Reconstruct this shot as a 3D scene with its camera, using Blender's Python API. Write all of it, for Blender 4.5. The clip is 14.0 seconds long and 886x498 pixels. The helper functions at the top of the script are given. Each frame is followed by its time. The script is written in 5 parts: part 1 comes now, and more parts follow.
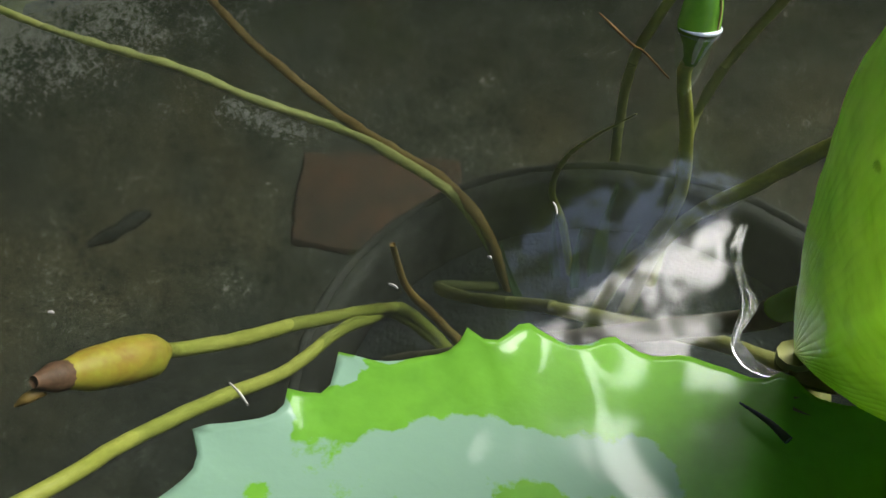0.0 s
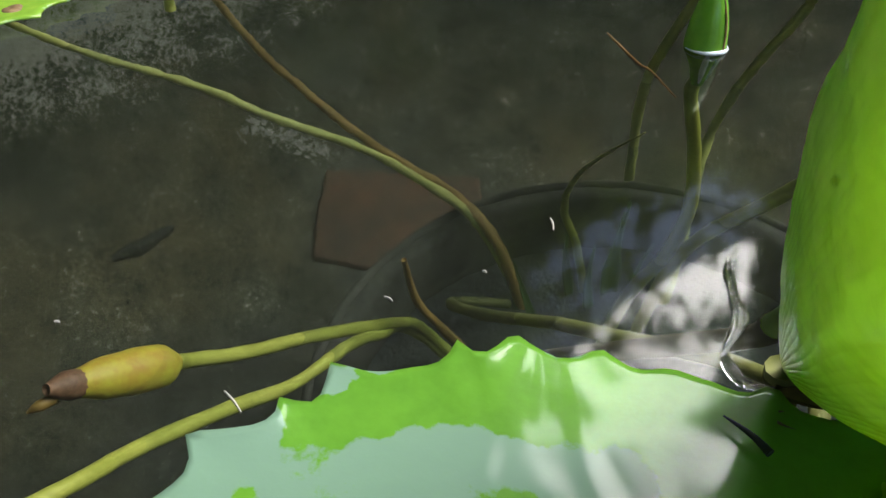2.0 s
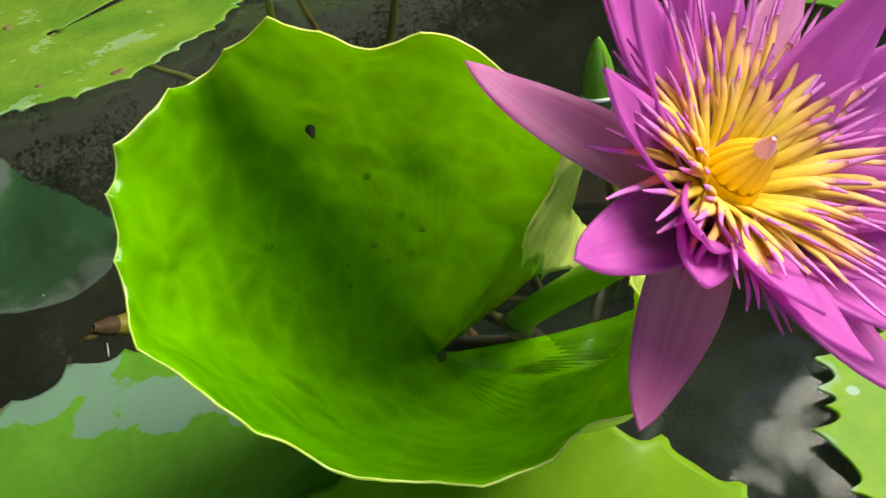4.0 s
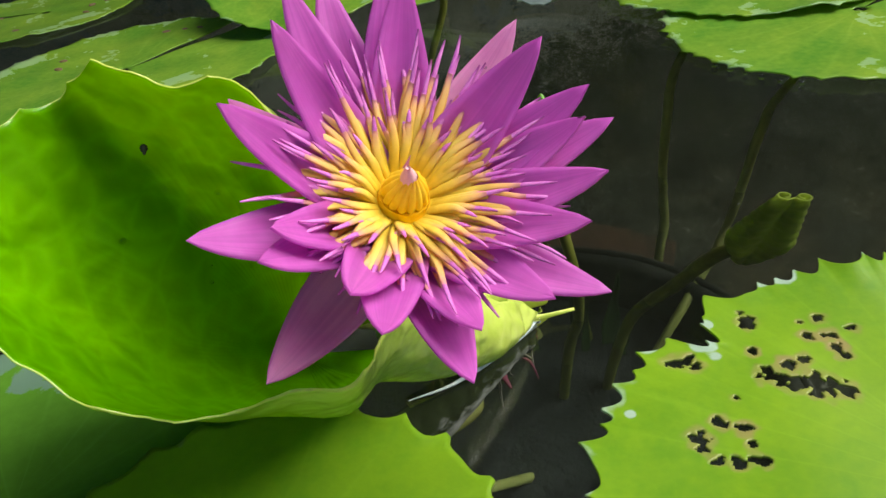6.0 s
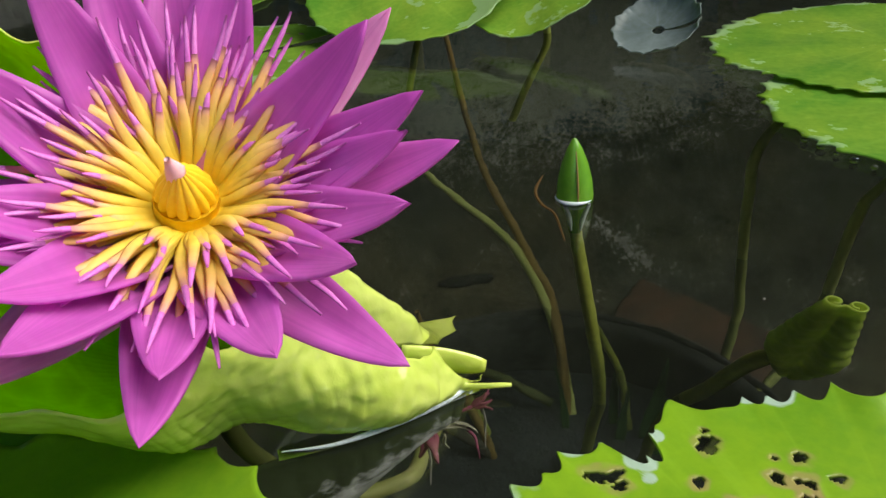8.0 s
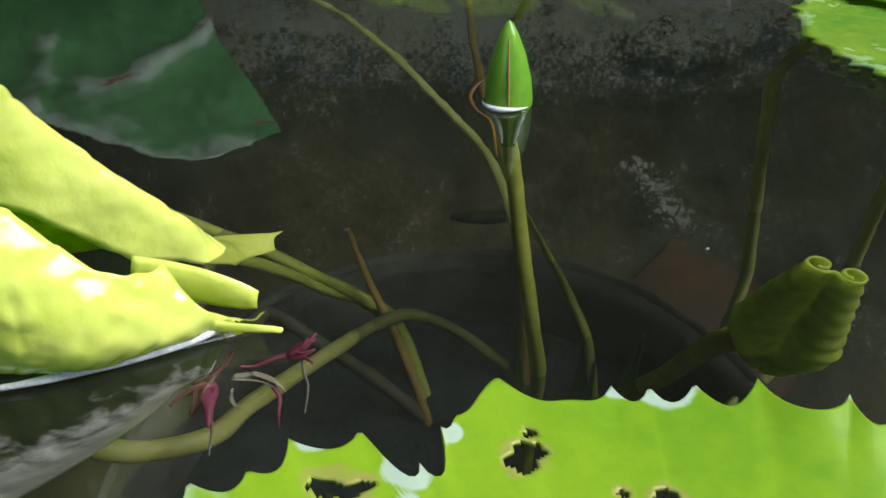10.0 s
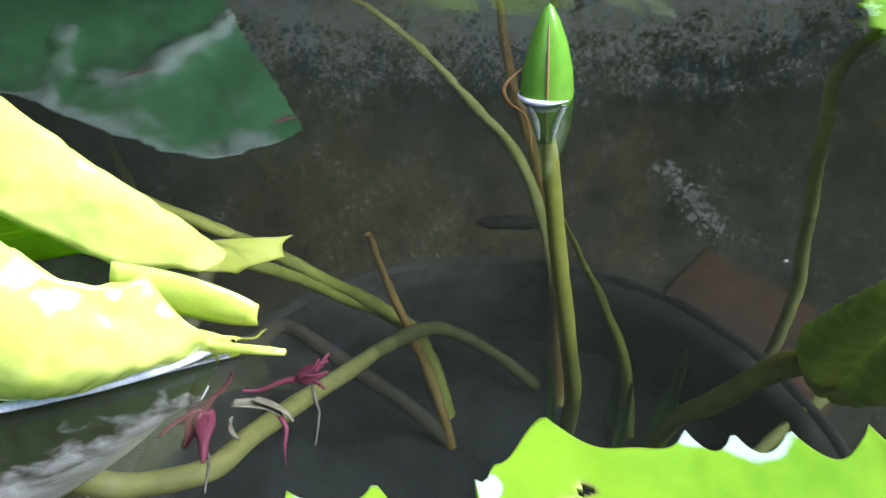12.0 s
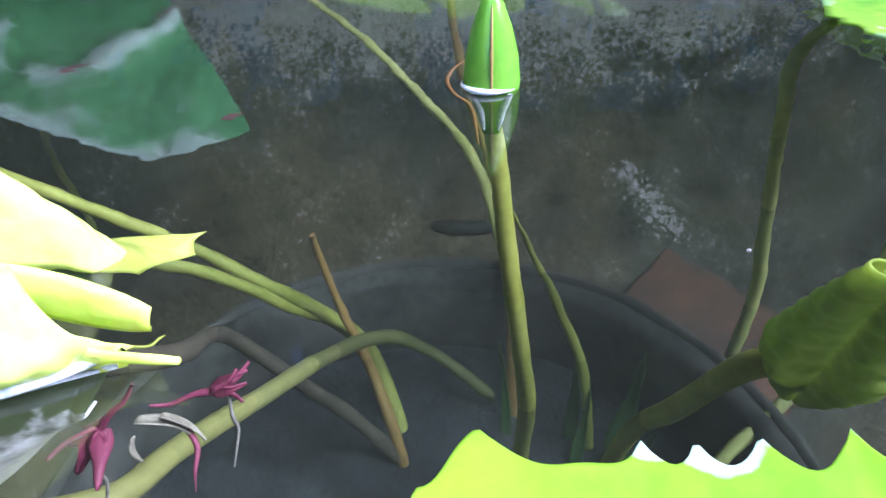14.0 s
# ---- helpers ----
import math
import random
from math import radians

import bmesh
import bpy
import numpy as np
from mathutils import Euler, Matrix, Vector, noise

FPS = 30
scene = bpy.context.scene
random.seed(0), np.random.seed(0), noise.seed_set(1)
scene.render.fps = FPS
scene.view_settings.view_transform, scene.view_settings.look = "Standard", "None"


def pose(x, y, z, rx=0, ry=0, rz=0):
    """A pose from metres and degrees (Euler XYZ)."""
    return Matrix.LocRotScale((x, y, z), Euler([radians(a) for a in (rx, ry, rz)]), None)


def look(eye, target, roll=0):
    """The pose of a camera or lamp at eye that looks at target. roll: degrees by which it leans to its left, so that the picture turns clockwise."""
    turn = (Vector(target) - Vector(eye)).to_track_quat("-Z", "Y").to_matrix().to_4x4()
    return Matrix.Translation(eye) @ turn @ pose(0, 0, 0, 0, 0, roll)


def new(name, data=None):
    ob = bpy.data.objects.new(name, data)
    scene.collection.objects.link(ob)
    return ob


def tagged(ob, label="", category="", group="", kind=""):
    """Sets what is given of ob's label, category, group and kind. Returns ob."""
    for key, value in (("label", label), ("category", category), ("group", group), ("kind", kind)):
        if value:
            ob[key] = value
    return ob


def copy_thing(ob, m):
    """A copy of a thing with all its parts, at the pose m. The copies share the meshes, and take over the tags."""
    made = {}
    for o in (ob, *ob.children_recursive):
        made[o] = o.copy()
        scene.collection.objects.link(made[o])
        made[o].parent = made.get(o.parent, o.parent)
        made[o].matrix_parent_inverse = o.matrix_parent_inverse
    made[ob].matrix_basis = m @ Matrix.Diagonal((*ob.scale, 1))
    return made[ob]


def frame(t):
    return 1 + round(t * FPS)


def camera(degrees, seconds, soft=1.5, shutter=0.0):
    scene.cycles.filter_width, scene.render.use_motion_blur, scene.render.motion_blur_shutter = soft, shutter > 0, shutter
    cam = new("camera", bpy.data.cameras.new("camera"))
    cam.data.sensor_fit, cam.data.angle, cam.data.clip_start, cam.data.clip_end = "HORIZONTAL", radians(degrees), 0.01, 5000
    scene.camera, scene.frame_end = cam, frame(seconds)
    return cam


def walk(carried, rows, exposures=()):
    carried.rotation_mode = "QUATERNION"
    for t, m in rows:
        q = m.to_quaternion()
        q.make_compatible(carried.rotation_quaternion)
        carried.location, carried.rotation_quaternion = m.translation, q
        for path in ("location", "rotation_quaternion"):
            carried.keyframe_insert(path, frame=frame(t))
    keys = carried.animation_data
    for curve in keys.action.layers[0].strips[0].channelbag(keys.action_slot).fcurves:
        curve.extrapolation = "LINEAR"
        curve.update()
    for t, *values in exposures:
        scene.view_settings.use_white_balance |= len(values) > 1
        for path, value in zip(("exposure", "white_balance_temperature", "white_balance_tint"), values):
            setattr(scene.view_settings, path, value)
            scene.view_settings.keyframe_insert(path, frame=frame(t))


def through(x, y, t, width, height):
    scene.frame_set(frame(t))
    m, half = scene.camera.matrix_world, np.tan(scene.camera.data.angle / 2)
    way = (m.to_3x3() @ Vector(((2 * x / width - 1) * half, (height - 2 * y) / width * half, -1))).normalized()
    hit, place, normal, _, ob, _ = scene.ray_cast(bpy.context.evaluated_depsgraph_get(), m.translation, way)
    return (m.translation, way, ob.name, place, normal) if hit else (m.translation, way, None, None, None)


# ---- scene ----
cam = camera(56.04, 14.0, soft=1.5)
PATH = [
    (0, -0.0018, 0.0050, 0.1184, 52.69, -1.87, 0.24),
    (0.5, 0.0002, 0.0055, 0.1193, 53.05, -1.74, 0.28),
    (1, 0.0002, 0.0037, 0.1195, 53.78, -1.65, 0.41),
    (1.5, -0.0002, 0.0040, 0.1190, 54.15, -1.56, 0.48),
    (2, 0.0054, 0.0013, 0.1201, 53.95, -1.03, 1.88),
    (2.5, 0.0370, -0.0098, 0.1327, 53.10, 0.57, 4.24),
    (3, 0.0702, -0.0197, 0.1406, 52.95, 2.61, 7.87),
    (3.5, 0.1131, -0.0269, 0.1607, 52.88, 5.41, 12.70),
    (4, 0.1472, -0.0385, 0.1733, 53.38, 7.30, 16.80),
    (4.2, 0.1665, -0.0387, 0.1777, 53.76, 7.77, 18.01),
    (6.5, 0.2419, -0.0420, 0.1732, 59.50, 7.75, 29.20),
    (7, 0.2476, -0.0282, 0.1691, 60.68, 6.98, 32.41),
    (7.5, 0.2576, -0.0081, 0.1578, 61.98, 5.81, 36.37),
    (8, 0.2712, 0.0209, 0.1471, 62.80, 4.37, 40.18),
    (8.5, 0.2814, 0.0538, 0.1363, 62.44, 3.50, 42.91),
    (9, 0.2822, 0.0775, 0.1191, 61.14, 2.32, 44.67),
    (11.5, 0.2495, 0.1271, 0.0856, 59.76, 1.71, 47.90),
    (12, 0.2528, 0.1232, 0.0835, 60.28, 1.87, 48.54),
    (12.5, 0.2549, 0.1238, 0.0820, 60.55, 1.75, 48.94),
    (13, 0.2514, 0.1291, 0.0777, 60.70, 1.70, 48.78),
    (13.5, 0.2485, 0.1317, 0.0737, 60.90, 1.53, 48.44),
    (14, 0.2464, 0.1360, 0.0717, 61.12, 1.30, 45.78),
]
EXPOSE = [(0.0, 1.55, 6700, 6), (2.0, 1.50, 6700, 6), (2.6, 1.35, 7000, 5), (3.2, 1.15, 7700, 2), (4.0, 0.95, 7500, -3), (6.5, 0.65, 7000, 2), (8.0, 0.60, 7000, 3), (9.2, 0.66, 6900, 5), (10.2, 1.0, 6500, 9), (11.3, 1.55, 6200, 13), (12.0, 1.75, 5750, 16), (12.4, 2.1, 5400, 20), (14.0, 2.4, 5250, 23)]
walk(cam, [(t, pose(x, y, z, rx, ry, rz)) for t, x, y, z, rx, ry, rz in PATH], EXPOSE)

# ---- daylight ----
world = bpy.data.worlds.new("sky")
scene.world = world
world.use_nodes = True
wn = world.node_tree.nodes
sky = wn.new("ShaderNodeTexSky")
sky.sky_type, sky.sun_disc = "NISHITA", False
sky.sun_elevation, sky.sun_rotation = radians(53), radians(50)
wn["Background"].inputs["Strength"].default_value = 0.15
world.node_tree.links.new(sky.outputs[0], wn["Background"].inputs["Color"])
sun = new("sun", bpy.data.lights.new("sun", "SUN"))
sun.data.energy, sun.data.angle, sun.data.color = 5.0, radians(56), (1.0, 0.97, 0.93)
SUN_AZ, SUN_EL = radians(40), radians(53)
sun.matrix_world = look((math.cos(SUN_AZ) * math.cos(SUN_EL) * 5, math.sin(SUN_AZ) * math.cos(SUN_EL) * 5, math.sin(SUN_EL) * 5), (0, 0, 0))


# ---- materials ----
def material(name):
    m = bpy.data.materials.new(name)
    m.use_nodes = True
    nt = m.node_tree
    nt.nodes.clear()
    return m, nt, nt.nodes.new("ShaderNodeOutputMaterial")


def add(nt, kind, **values):
    n = nt.nodes.new(kind)
    for key, value in values.items():
        n.inputs[key.replace("_", " ")].default_value = value
    return n


def noise_tex(nt, scale, detail=4.0, rough=0.55, coord="Object", stretch=None):
    c = nt.nodes.new("ShaderNodeTexCoord")
    t = add(nt, "ShaderNodeTexNoise", Scale=scale, Detail=detail, Roughness=rough)
    if stretch:
        mp = nt.nodes.new("ShaderNodeMapping")
        mp.inputs["Scale"].default_value = stretch
        nt.links.new(c.outputs[coord], mp.inputs["Vector"])
        nt.links.new(mp.outputs[0], t.inputs["Vector"])
    else:
        nt.links.new(c.outputs[coord], t.inputs["Vector"])
    return t


def ramp(nt, source, stops):
    r = nt.nodes.new("ShaderNodeValToRGB")
    while len(r.color_ramp.elements) < len(stops):
        r.color_ramp.elements.new(0.5)
    for e, (at, col) in zip(r.color_ramp.elements, stops):
        e.position, e.color = at, (*col, 1)
    nt.links.new(source, r.inputs[0])
    return r


def mixed(nt, fac, a, b, kind="MIX"):
    m = nt.nodes.new("ShaderNodeMix")
    m.data_type, m.blend_type = "RGBA", kind
    for socket, value in ((m.inputs[0], fac), (m.inputs[6], a), (m.inputs[7], b)):
        if isinstance(value, (int, float)):
            socket.default_value = value
        elif isinstance(value, tuple):
            socket.default_value = (*value, 1)
        else:
            nt.links.new(value, socket)
    return m.outputs[2]


def bump(nt, height, strength, distance):
    b = add(nt, "ShaderNodeBump", Strength=strength, Distance=distance)
    nt.links.new(height, b.inputs["Height"])
    return b.outputs[0]


def plain(name, low, high, scale=40, rough=0.6, bump_by=0.0, spec=0.5, stretch=None, bump_m=0.001):
    """A rough surface whose colour wanders between two tones at two scales."""
    m, nt, out = material(name)
    p = add(nt, "ShaderNodeBsdfPrincipled", Roughness=rough)
    p.inputs["Specular IOR Level"].default_value = spec
    a, b = noise_tex(nt, scale, 5, stretch=stretch), noise_tex(nt, scale * 7, 3, stretch=stretch)
    f = mixed(nt, 0.35, a.outputs["Fac"], b.outputs["Fac"])
    nt.links.new(ramp(nt, f, [(0.35, low), (0.65, high)]).outputs[0], p.inputs["Base Color"])
    if bump_by:
        nt.links.new(bump(nt, f, bump_by, bump_m), p.inputs["Normal"])
    nt.links.new(p.outputs[0], out.inputs[0])
    return m


def leaf(name, dark, light, through=0.45, rough=0.3, cells=160, bloom=0.0, bloom_col=(0.42, 0.6, 0.48), glow=(0.5, 0.75, 0.04), bloom_at=0.56, edge=0.25, relief=0.15, vein_by=0.04, quilt=0.0, patch=0.0, wet=0.0, rot_col=(0.34, 0.25, 0.11), glow_by=0.75, spec=0.5, soft=0.025, crease=0.0):
    """A waxy leaf that lets light through: veined cells, a dry pale bloom in ragged patches, with sky sheen on the pads
    in its colour.
    """
    m, nt, out = material(name)
    p = add(nt, "ShaderNodeBsdfPrincipled", Roughness=rough)
    p.inputs["Specular IOR Level"].default_value = spec
    p.inputs["Coat Weight"].default_value, p.inputs["Coat Roughness"].default_value = wet, 0.06
    c = nt.nodes.new("ShaderNodeTexCoord")
    big = noise_tex(nt, 18, 4)
    fine = noise_tex(nt, 260, 3)
    v = nt.nodes.new("ShaderNodeTexVoronoi")
    v.feature = "DISTANCE_TO_EDGE"
    v.inputs["Scale"].default_value = cells
    wander = noise_tex(nt, 70, 2)
    shift = nt.nodes.new("ShaderNodeVectorMath")
    shift.operation = "MULTIPLY_ADD"
    nt.links.new(wander.outputs["Color"], shift.inputs[0])
    shift.inputs[1].default_value = (0.007, 0.007, 0.007)
    nt.links.new(c.outputs["Object"], shift.inputs[2])
    nt.links.new(shift.outputs[0], v.inputs["Vector"])
    vein = ramp(nt, v.outputs["Distance"], [(0.0, (1, 1, 1)), (0.16, (0, 0, 0))])
    base = ramp(nt, mixed(nt, 0.3, big.outputs["Fac"], fine.outputs["Fac"]), [(0.36, dark), (0.64, light)]).outputs[0]
    ray = nt.nodes.new("ShaderNodeAttribute")
    ray.attribute_name = "ray"
    line = nt.nodes.new("ShaderNodeMath")
    line.operation = "MULTIPLY"
    line.inputs[1].default_value = 0.35
    nt.links.new(ray.outputs["Fac"], line.inputs[0])
    base = mixed(nt, line.outputs[0], base, tuple(min(1, x * 1.3 + 0.02) for x in light))
    vein_mix = nt.nodes.new("ShaderNodeMath")
    vein_mix.operation = "MULTIPLY"
    vein_mix.inputs[1].default_value = vein_by
    nt.links.new(vein.outputs[0], vein_mix.inputs[0])
    base = mixed(nt, vein_mix.outputs[0], base, tuple(min(1, x * 1.5 + 0.02) for x in light))
    if patch:
        deep = ramp(nt, v.outputs["Distance"], [(0.04, (0, 0, 0)), (0.42, (1, 1, 1))])
        amount = nt.nodes.new("ShaderNodeMath")
        amount.operation = "MULTIPLY"
        amount.inputs[1].default_value = patch
        nt.links.new(deep.outputs[0], amount.inputs[0])
        base = mixed(nt, amount.outputs[0], base, tuple(x * 0.5 for x in dark))
    rot = nt.nodes.new("ShaderNodeAttribute")
    rot.attribute_name = "rot"
    base = mixed(nt, rot.outputs["Fac"], base, rot_col)
    if bloom:
        rim = nt.nodes.new("ShaderNodeAttribute")
        rim.attribute_name = "rim"
        n1 = noise_tex(nt, 22, 8, 0.62)
        dry = nt.nodes.new("ShaderNodeAttribute")
        dry.attribute_name = "dry"
        s = add(nt, "ShaderNodeMath")
        s.operation = "MULTIPLY_ADD"
        nt.links.new(rim.outputs["Fac"], s.inputs[0])
        s.inputs[1].default_value = edge
        plus = nt.nodes.new("ShaderNodeMath")
        nt.links.new(n1.outputs["Fac"], plus.inputs[0])
        nt.links.new(dry.outputs["Fac"], plus.inputs[1])
        nt.links.new(plus.outputs[0], s.inputs[2])
        mask = ramp(nt, s.outputs[0], [(bloom_at, (0, 0, 0)), (bloom_at + soft, (1, 1, 1))])
        k = nt.nodes.new("ShaderNodeMath")
        k.operation = "MULTIPLY"
        k.inputs[1].default_value = bloom
        nt.links.new(mask.outputs[0], k.inputs[0])
        base = mixed(nt, k.outputs[0], base, bloom_col)
        rr = nt.nodes.new("ShaderNodeMapRange")
        rr.inputs[3].default_value, rr.inputs[4].default_value = rough, 0.5
        nt.links.new(k.outputs[0], rr.inputs[0])
        nt.links.new(rr.outputs[0], p.inputs["Roughness"])
    nt.links.new(base, p.inputs["Base Color"])
    h = mixed(nt, quilt, fine.outputs["Fac"], v.outputs["Distance"])
    nrm = bump(nt, h, relief, 0.0006)
    if crease:
        fold = noise_tex(nt, 75, 2, 0.5)
        soft_fold = nt.nodes.new("ShaderNodeBump")
        soft_fold.inputs["Strength"].default_value, soft_fold.inputs["Distance"].default_value = crease, 0.004
        nt.links.new(fold.outputs["Fac"], soft_fold.inputs["Height"])
        nt.links.new(nrm, soft_fold.inputs["Normal"])
        nrm = soft_fold.outputs[0]
    nt.links.new(nrm, p.inputs["Normal"])
    t = nt.nodes.new("ShaderNodeBsdfTranslucent")
    nt.links.new(mixed(nt, glow_by, base, glow), t.inputs["Color"])
    nt.links.new(nrm, t.inputs["Normal"])
    mix = nt.nodes.new("ShaderNodeMixShader")
    mix.inputs[0].default_value = through
    nt.links.new(p.outputs[0], mix.inputs[1])
    nt.links.new(t.outputs[0], mix.inputs[2])
    nt.links.new(mix.outputs[0], out.inputs[0])
    return m


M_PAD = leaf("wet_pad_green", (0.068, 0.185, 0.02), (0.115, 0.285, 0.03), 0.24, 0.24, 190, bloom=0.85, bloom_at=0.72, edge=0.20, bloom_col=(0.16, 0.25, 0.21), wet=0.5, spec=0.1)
# Pad green again, lighter and yellower: the sunlit look is in the colour.
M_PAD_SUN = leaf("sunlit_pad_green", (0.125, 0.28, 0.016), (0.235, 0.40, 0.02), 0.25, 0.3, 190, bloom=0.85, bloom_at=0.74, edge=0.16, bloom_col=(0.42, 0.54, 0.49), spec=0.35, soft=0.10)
M_PAD_FAR = leaf("far_pad_green", (0.09, 0.26, 0.03), (0.28, 0.43, 0.05), 0.25, 0.25, 150, bloom=0.6, bloom_at=0.60, edge=0.1, bloom_col=(0.36, 0.52, 0.30))
M_CURL = leaf("curled_leaf_green", (0.13, 0.41, 0.004), (0.25, 0.58, 0.009), 0.60, 0.26, 95, vein_by=0.10, glow=(0.50, 0.84, 0.01), relief=0.6, quilt=0.8, patch=0.55, glow_by=0.55, spec=0.4, wet=0.7)
M_UNDER = leaf("leaf_underside_lime", (0.74, 0.86, 0.15), (0.86, 0.93, 0.26), 0.38, 0.18, 110, vein_by=0.13, glow=(0.92, 0.98, 0.12), relief=0.55, quilt=0.35, patch=0.06, glow_by=0.6, wet=1.0, crease=0.55)
M_ROLL = leaf("young_leaf_green", (0.44, 0.56, 0.10), (0.66, 0.76, 0.24), 0.62, 0.3, 130, vein_by=0.3, glow=(0.68, 0.80, 0.24), relief=0.6, quilt=0.5, patch=0.3)
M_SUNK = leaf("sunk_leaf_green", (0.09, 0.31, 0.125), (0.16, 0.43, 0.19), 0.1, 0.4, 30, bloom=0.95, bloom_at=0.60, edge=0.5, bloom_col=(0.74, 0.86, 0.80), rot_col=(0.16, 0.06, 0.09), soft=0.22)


def petal(name, low, high, glow, pale, upto, through=0.48):
    m, nt, out = material(name)
    p = add(nt, "ShaderNodeBsdfPrincipled", Roughness=0.45)
    a, b = noise_tex(nt, 35, 4), noise_tex(nt, 300, 3)
    f = mixed(nt, 0.35, a.outputs["Fac"], b.outputs["Fac"])
    col = ramp(nt, f, [(0.35, low), (0.65, high)]).outputs[0]
    along = nt.nodes.new("ShaderNodeAttribute")
    along.attribute_name = "along"
    col = mixed(nt, ramp(nt, along.outputs["Fac"], [(0.1, (1, 1, 1)), (upto, (0, 0, 0))]).outputs[0], col, pale)
    wide = nt.nodes.new("ShaderNodeAttribute")
    wide.attribute_name = "across"
    own = nt.nodes.new("ShaderNodeObjectInfo")
    at = nt.nodes.new("ShaderNodeCombineXYZ")
    for k, (src, by) in enumerate(((wide.outputs["Fac"], 7.0), (along.outputs["Fac"], 0.9), (own.outputs["Random"], 40.0))):
        mul = nt.nodes.new("ShaderNodeMath")
        mul.operation = "MULTIPLY"
        mul.inputs[1].default_value = by
        nt.links.new(src, mul.inputs[0])
        nt.links.new(mul.outputs[0], at.inputs[k])
    vein = add(nt, "ShaderNodeTexNoise", Scale=1.0, Detail=3.0)
    nt.links.new(at.outputs[0], vein.inputs["Vector"])
    col = mixed(nt, 0.5, col, ramp(nt, vein.outputs["Fac"], [(0.36, (0.74, 0.62, 0.78)), (0.62, (1.12, 1.2, 1.1))]).outputs[0], "MULTIPLY")
    nt.links.new(col, p.inputs["Base Color"])
    nt.links.new(bump(nt, b.outputs["Fac"], 0.2, 0.0003), p.inputs["Normal"])
    t = nt.nodes.new("ShaderNodeBsdfTranslucent")
    nt.links.new(mixed(nt, 0.6, col, glow), t.inputs["Color"])
    mix = nt.nodes.new("ShaderNodeMixShader")
    mix.inputs[0].default_value = through
    nt.links.new(p.outputs[0], mix.inputs[1])
    nt.links.new(t.outputs[0], mix.inputs[2])
    nt.links.new(mix.outputs[0], out.inputs[0])
    return m


M_PETAL = petal("magenta_petal", (0.63, 0.105, 0.57), (0.77, 0.19, 0.71), (0.94, 0.36, 0.88), (0.72, 0.38, 0.66), 0.55)
M_SEPAL = petal("pink_sepal", (0.74, 0.20, 0.58), (0.86, 0.38, 0.74), (0.95, 0.34, 0.74), (0.88, 0.60, 0.79), 0.8, 0.60)
def stamen_material():
    """Golden thread that reddens towards its far end."""
    m, nt, out = material("golden_stamen")
    p = add(nt, "ShaderNodeBsdfPrincipled", Roughness=0.5)
    along = nt.nodes.new("ShaderNodeAttribute")
    along.attribute_name = "along"
    n = noise_tex(nt, 240, 3)
    col = ramp(nt, along.outputs["Fac"], [(0.0, (0.94, 0.68, 0.04)), (0.45, (0.97, 0.74, 0.13)), (0.80, (0.95, 0.58, 0.24)), (1.0, (0.78, 0.30, 0.48))]).outputs[0]
    col = mixed(nt, 0.5, col, ramp(nt, n.outputs["Fac"], [(0.35, (0.80, 0.76, 0.7)), (0.65, (1.1, 1.12, 1.15))]).outputs[0], "MULTIPLY")
    nt.links.new(col, p.inputs["Base Color"])
    t = nt.nodes.new("ShaderNodeBsdfTranslucent")
    nt.links.new(col, t.inputs["Color"])
    mix = nt.nodes.new("ShaderNodeMixShader")
    mix.inputs[0].default_value = 0.3
    nt.links.new(p.outputs[0], mix.inputs[1])
    nt.links.new(t.outputs[0], mix.inputs[2])
    nt.links.new(mix.outputs[0], out.inputs[0])
    return m


M_STAMEN = stamen_material()
M_ORANGE = plain("carpel_yellow", (0.86, 0.50, 0.015), (0.94, 0.66, 0.05), 150, 0.45)
M_TIP = plain("stamen_tip_pink", (0.55, 0.10, 0.48), (0.70, 0.22, 0.62), 200, 0.5)
M_STIGMA = plain("stigma_pink", (0.80, 0.40, 0.50), (0.88, 0.55, 0.55), 200, 0.5)
M_STALK = leaf("flower_stalk_green", (0.12, 0.28, 0.02), (0.18, 0.36, 0.03), 0.25, 0.35, 120, relief=0.2)
M_STEM = plain("petiole_olive", (0.24, 0.28, 0.04), (0.40, 0.43, 0.09), 50, 0.5)
M_STEM_PALE = plain("petiole_pale", (0.52, 0.56, 0.15), (0.70, 0.72, 0.25), 50, 0.5)
M_STEM_BROWN = plain("petiole_rust", (0.26, 0.16, 0.035), (0.40, 0.26, 0.08), 50, 0.6)
# Darker stem tones: the dimming by deep murky water is in the colour.
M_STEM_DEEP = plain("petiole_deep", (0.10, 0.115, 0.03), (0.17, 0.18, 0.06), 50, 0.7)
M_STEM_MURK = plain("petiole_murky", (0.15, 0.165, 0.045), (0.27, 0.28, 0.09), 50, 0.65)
M_STEM_DIM = plain("petiole_murk_dimmed", (0.06, 0.055, 0.036), (0.115, 0.10, 0.068), 50, 0.8)
M_BUD = leaf("bud_green", (0.08, 0.24, 0.02), (0.16, 0.36, 0.03), 0.1, 0.25, 20, relief=0.1)
M_OLD = plain("spent_bud_yellow", (0.32, 0.20, 0.03), (0.40, 0.42, 0.04), 60, 0.55)
M_OLD_TIP = plain("spent_bud_tip", (0.08, 0.045, 0.025), (0.22, 0.12, 0.07), 90, 0.6)


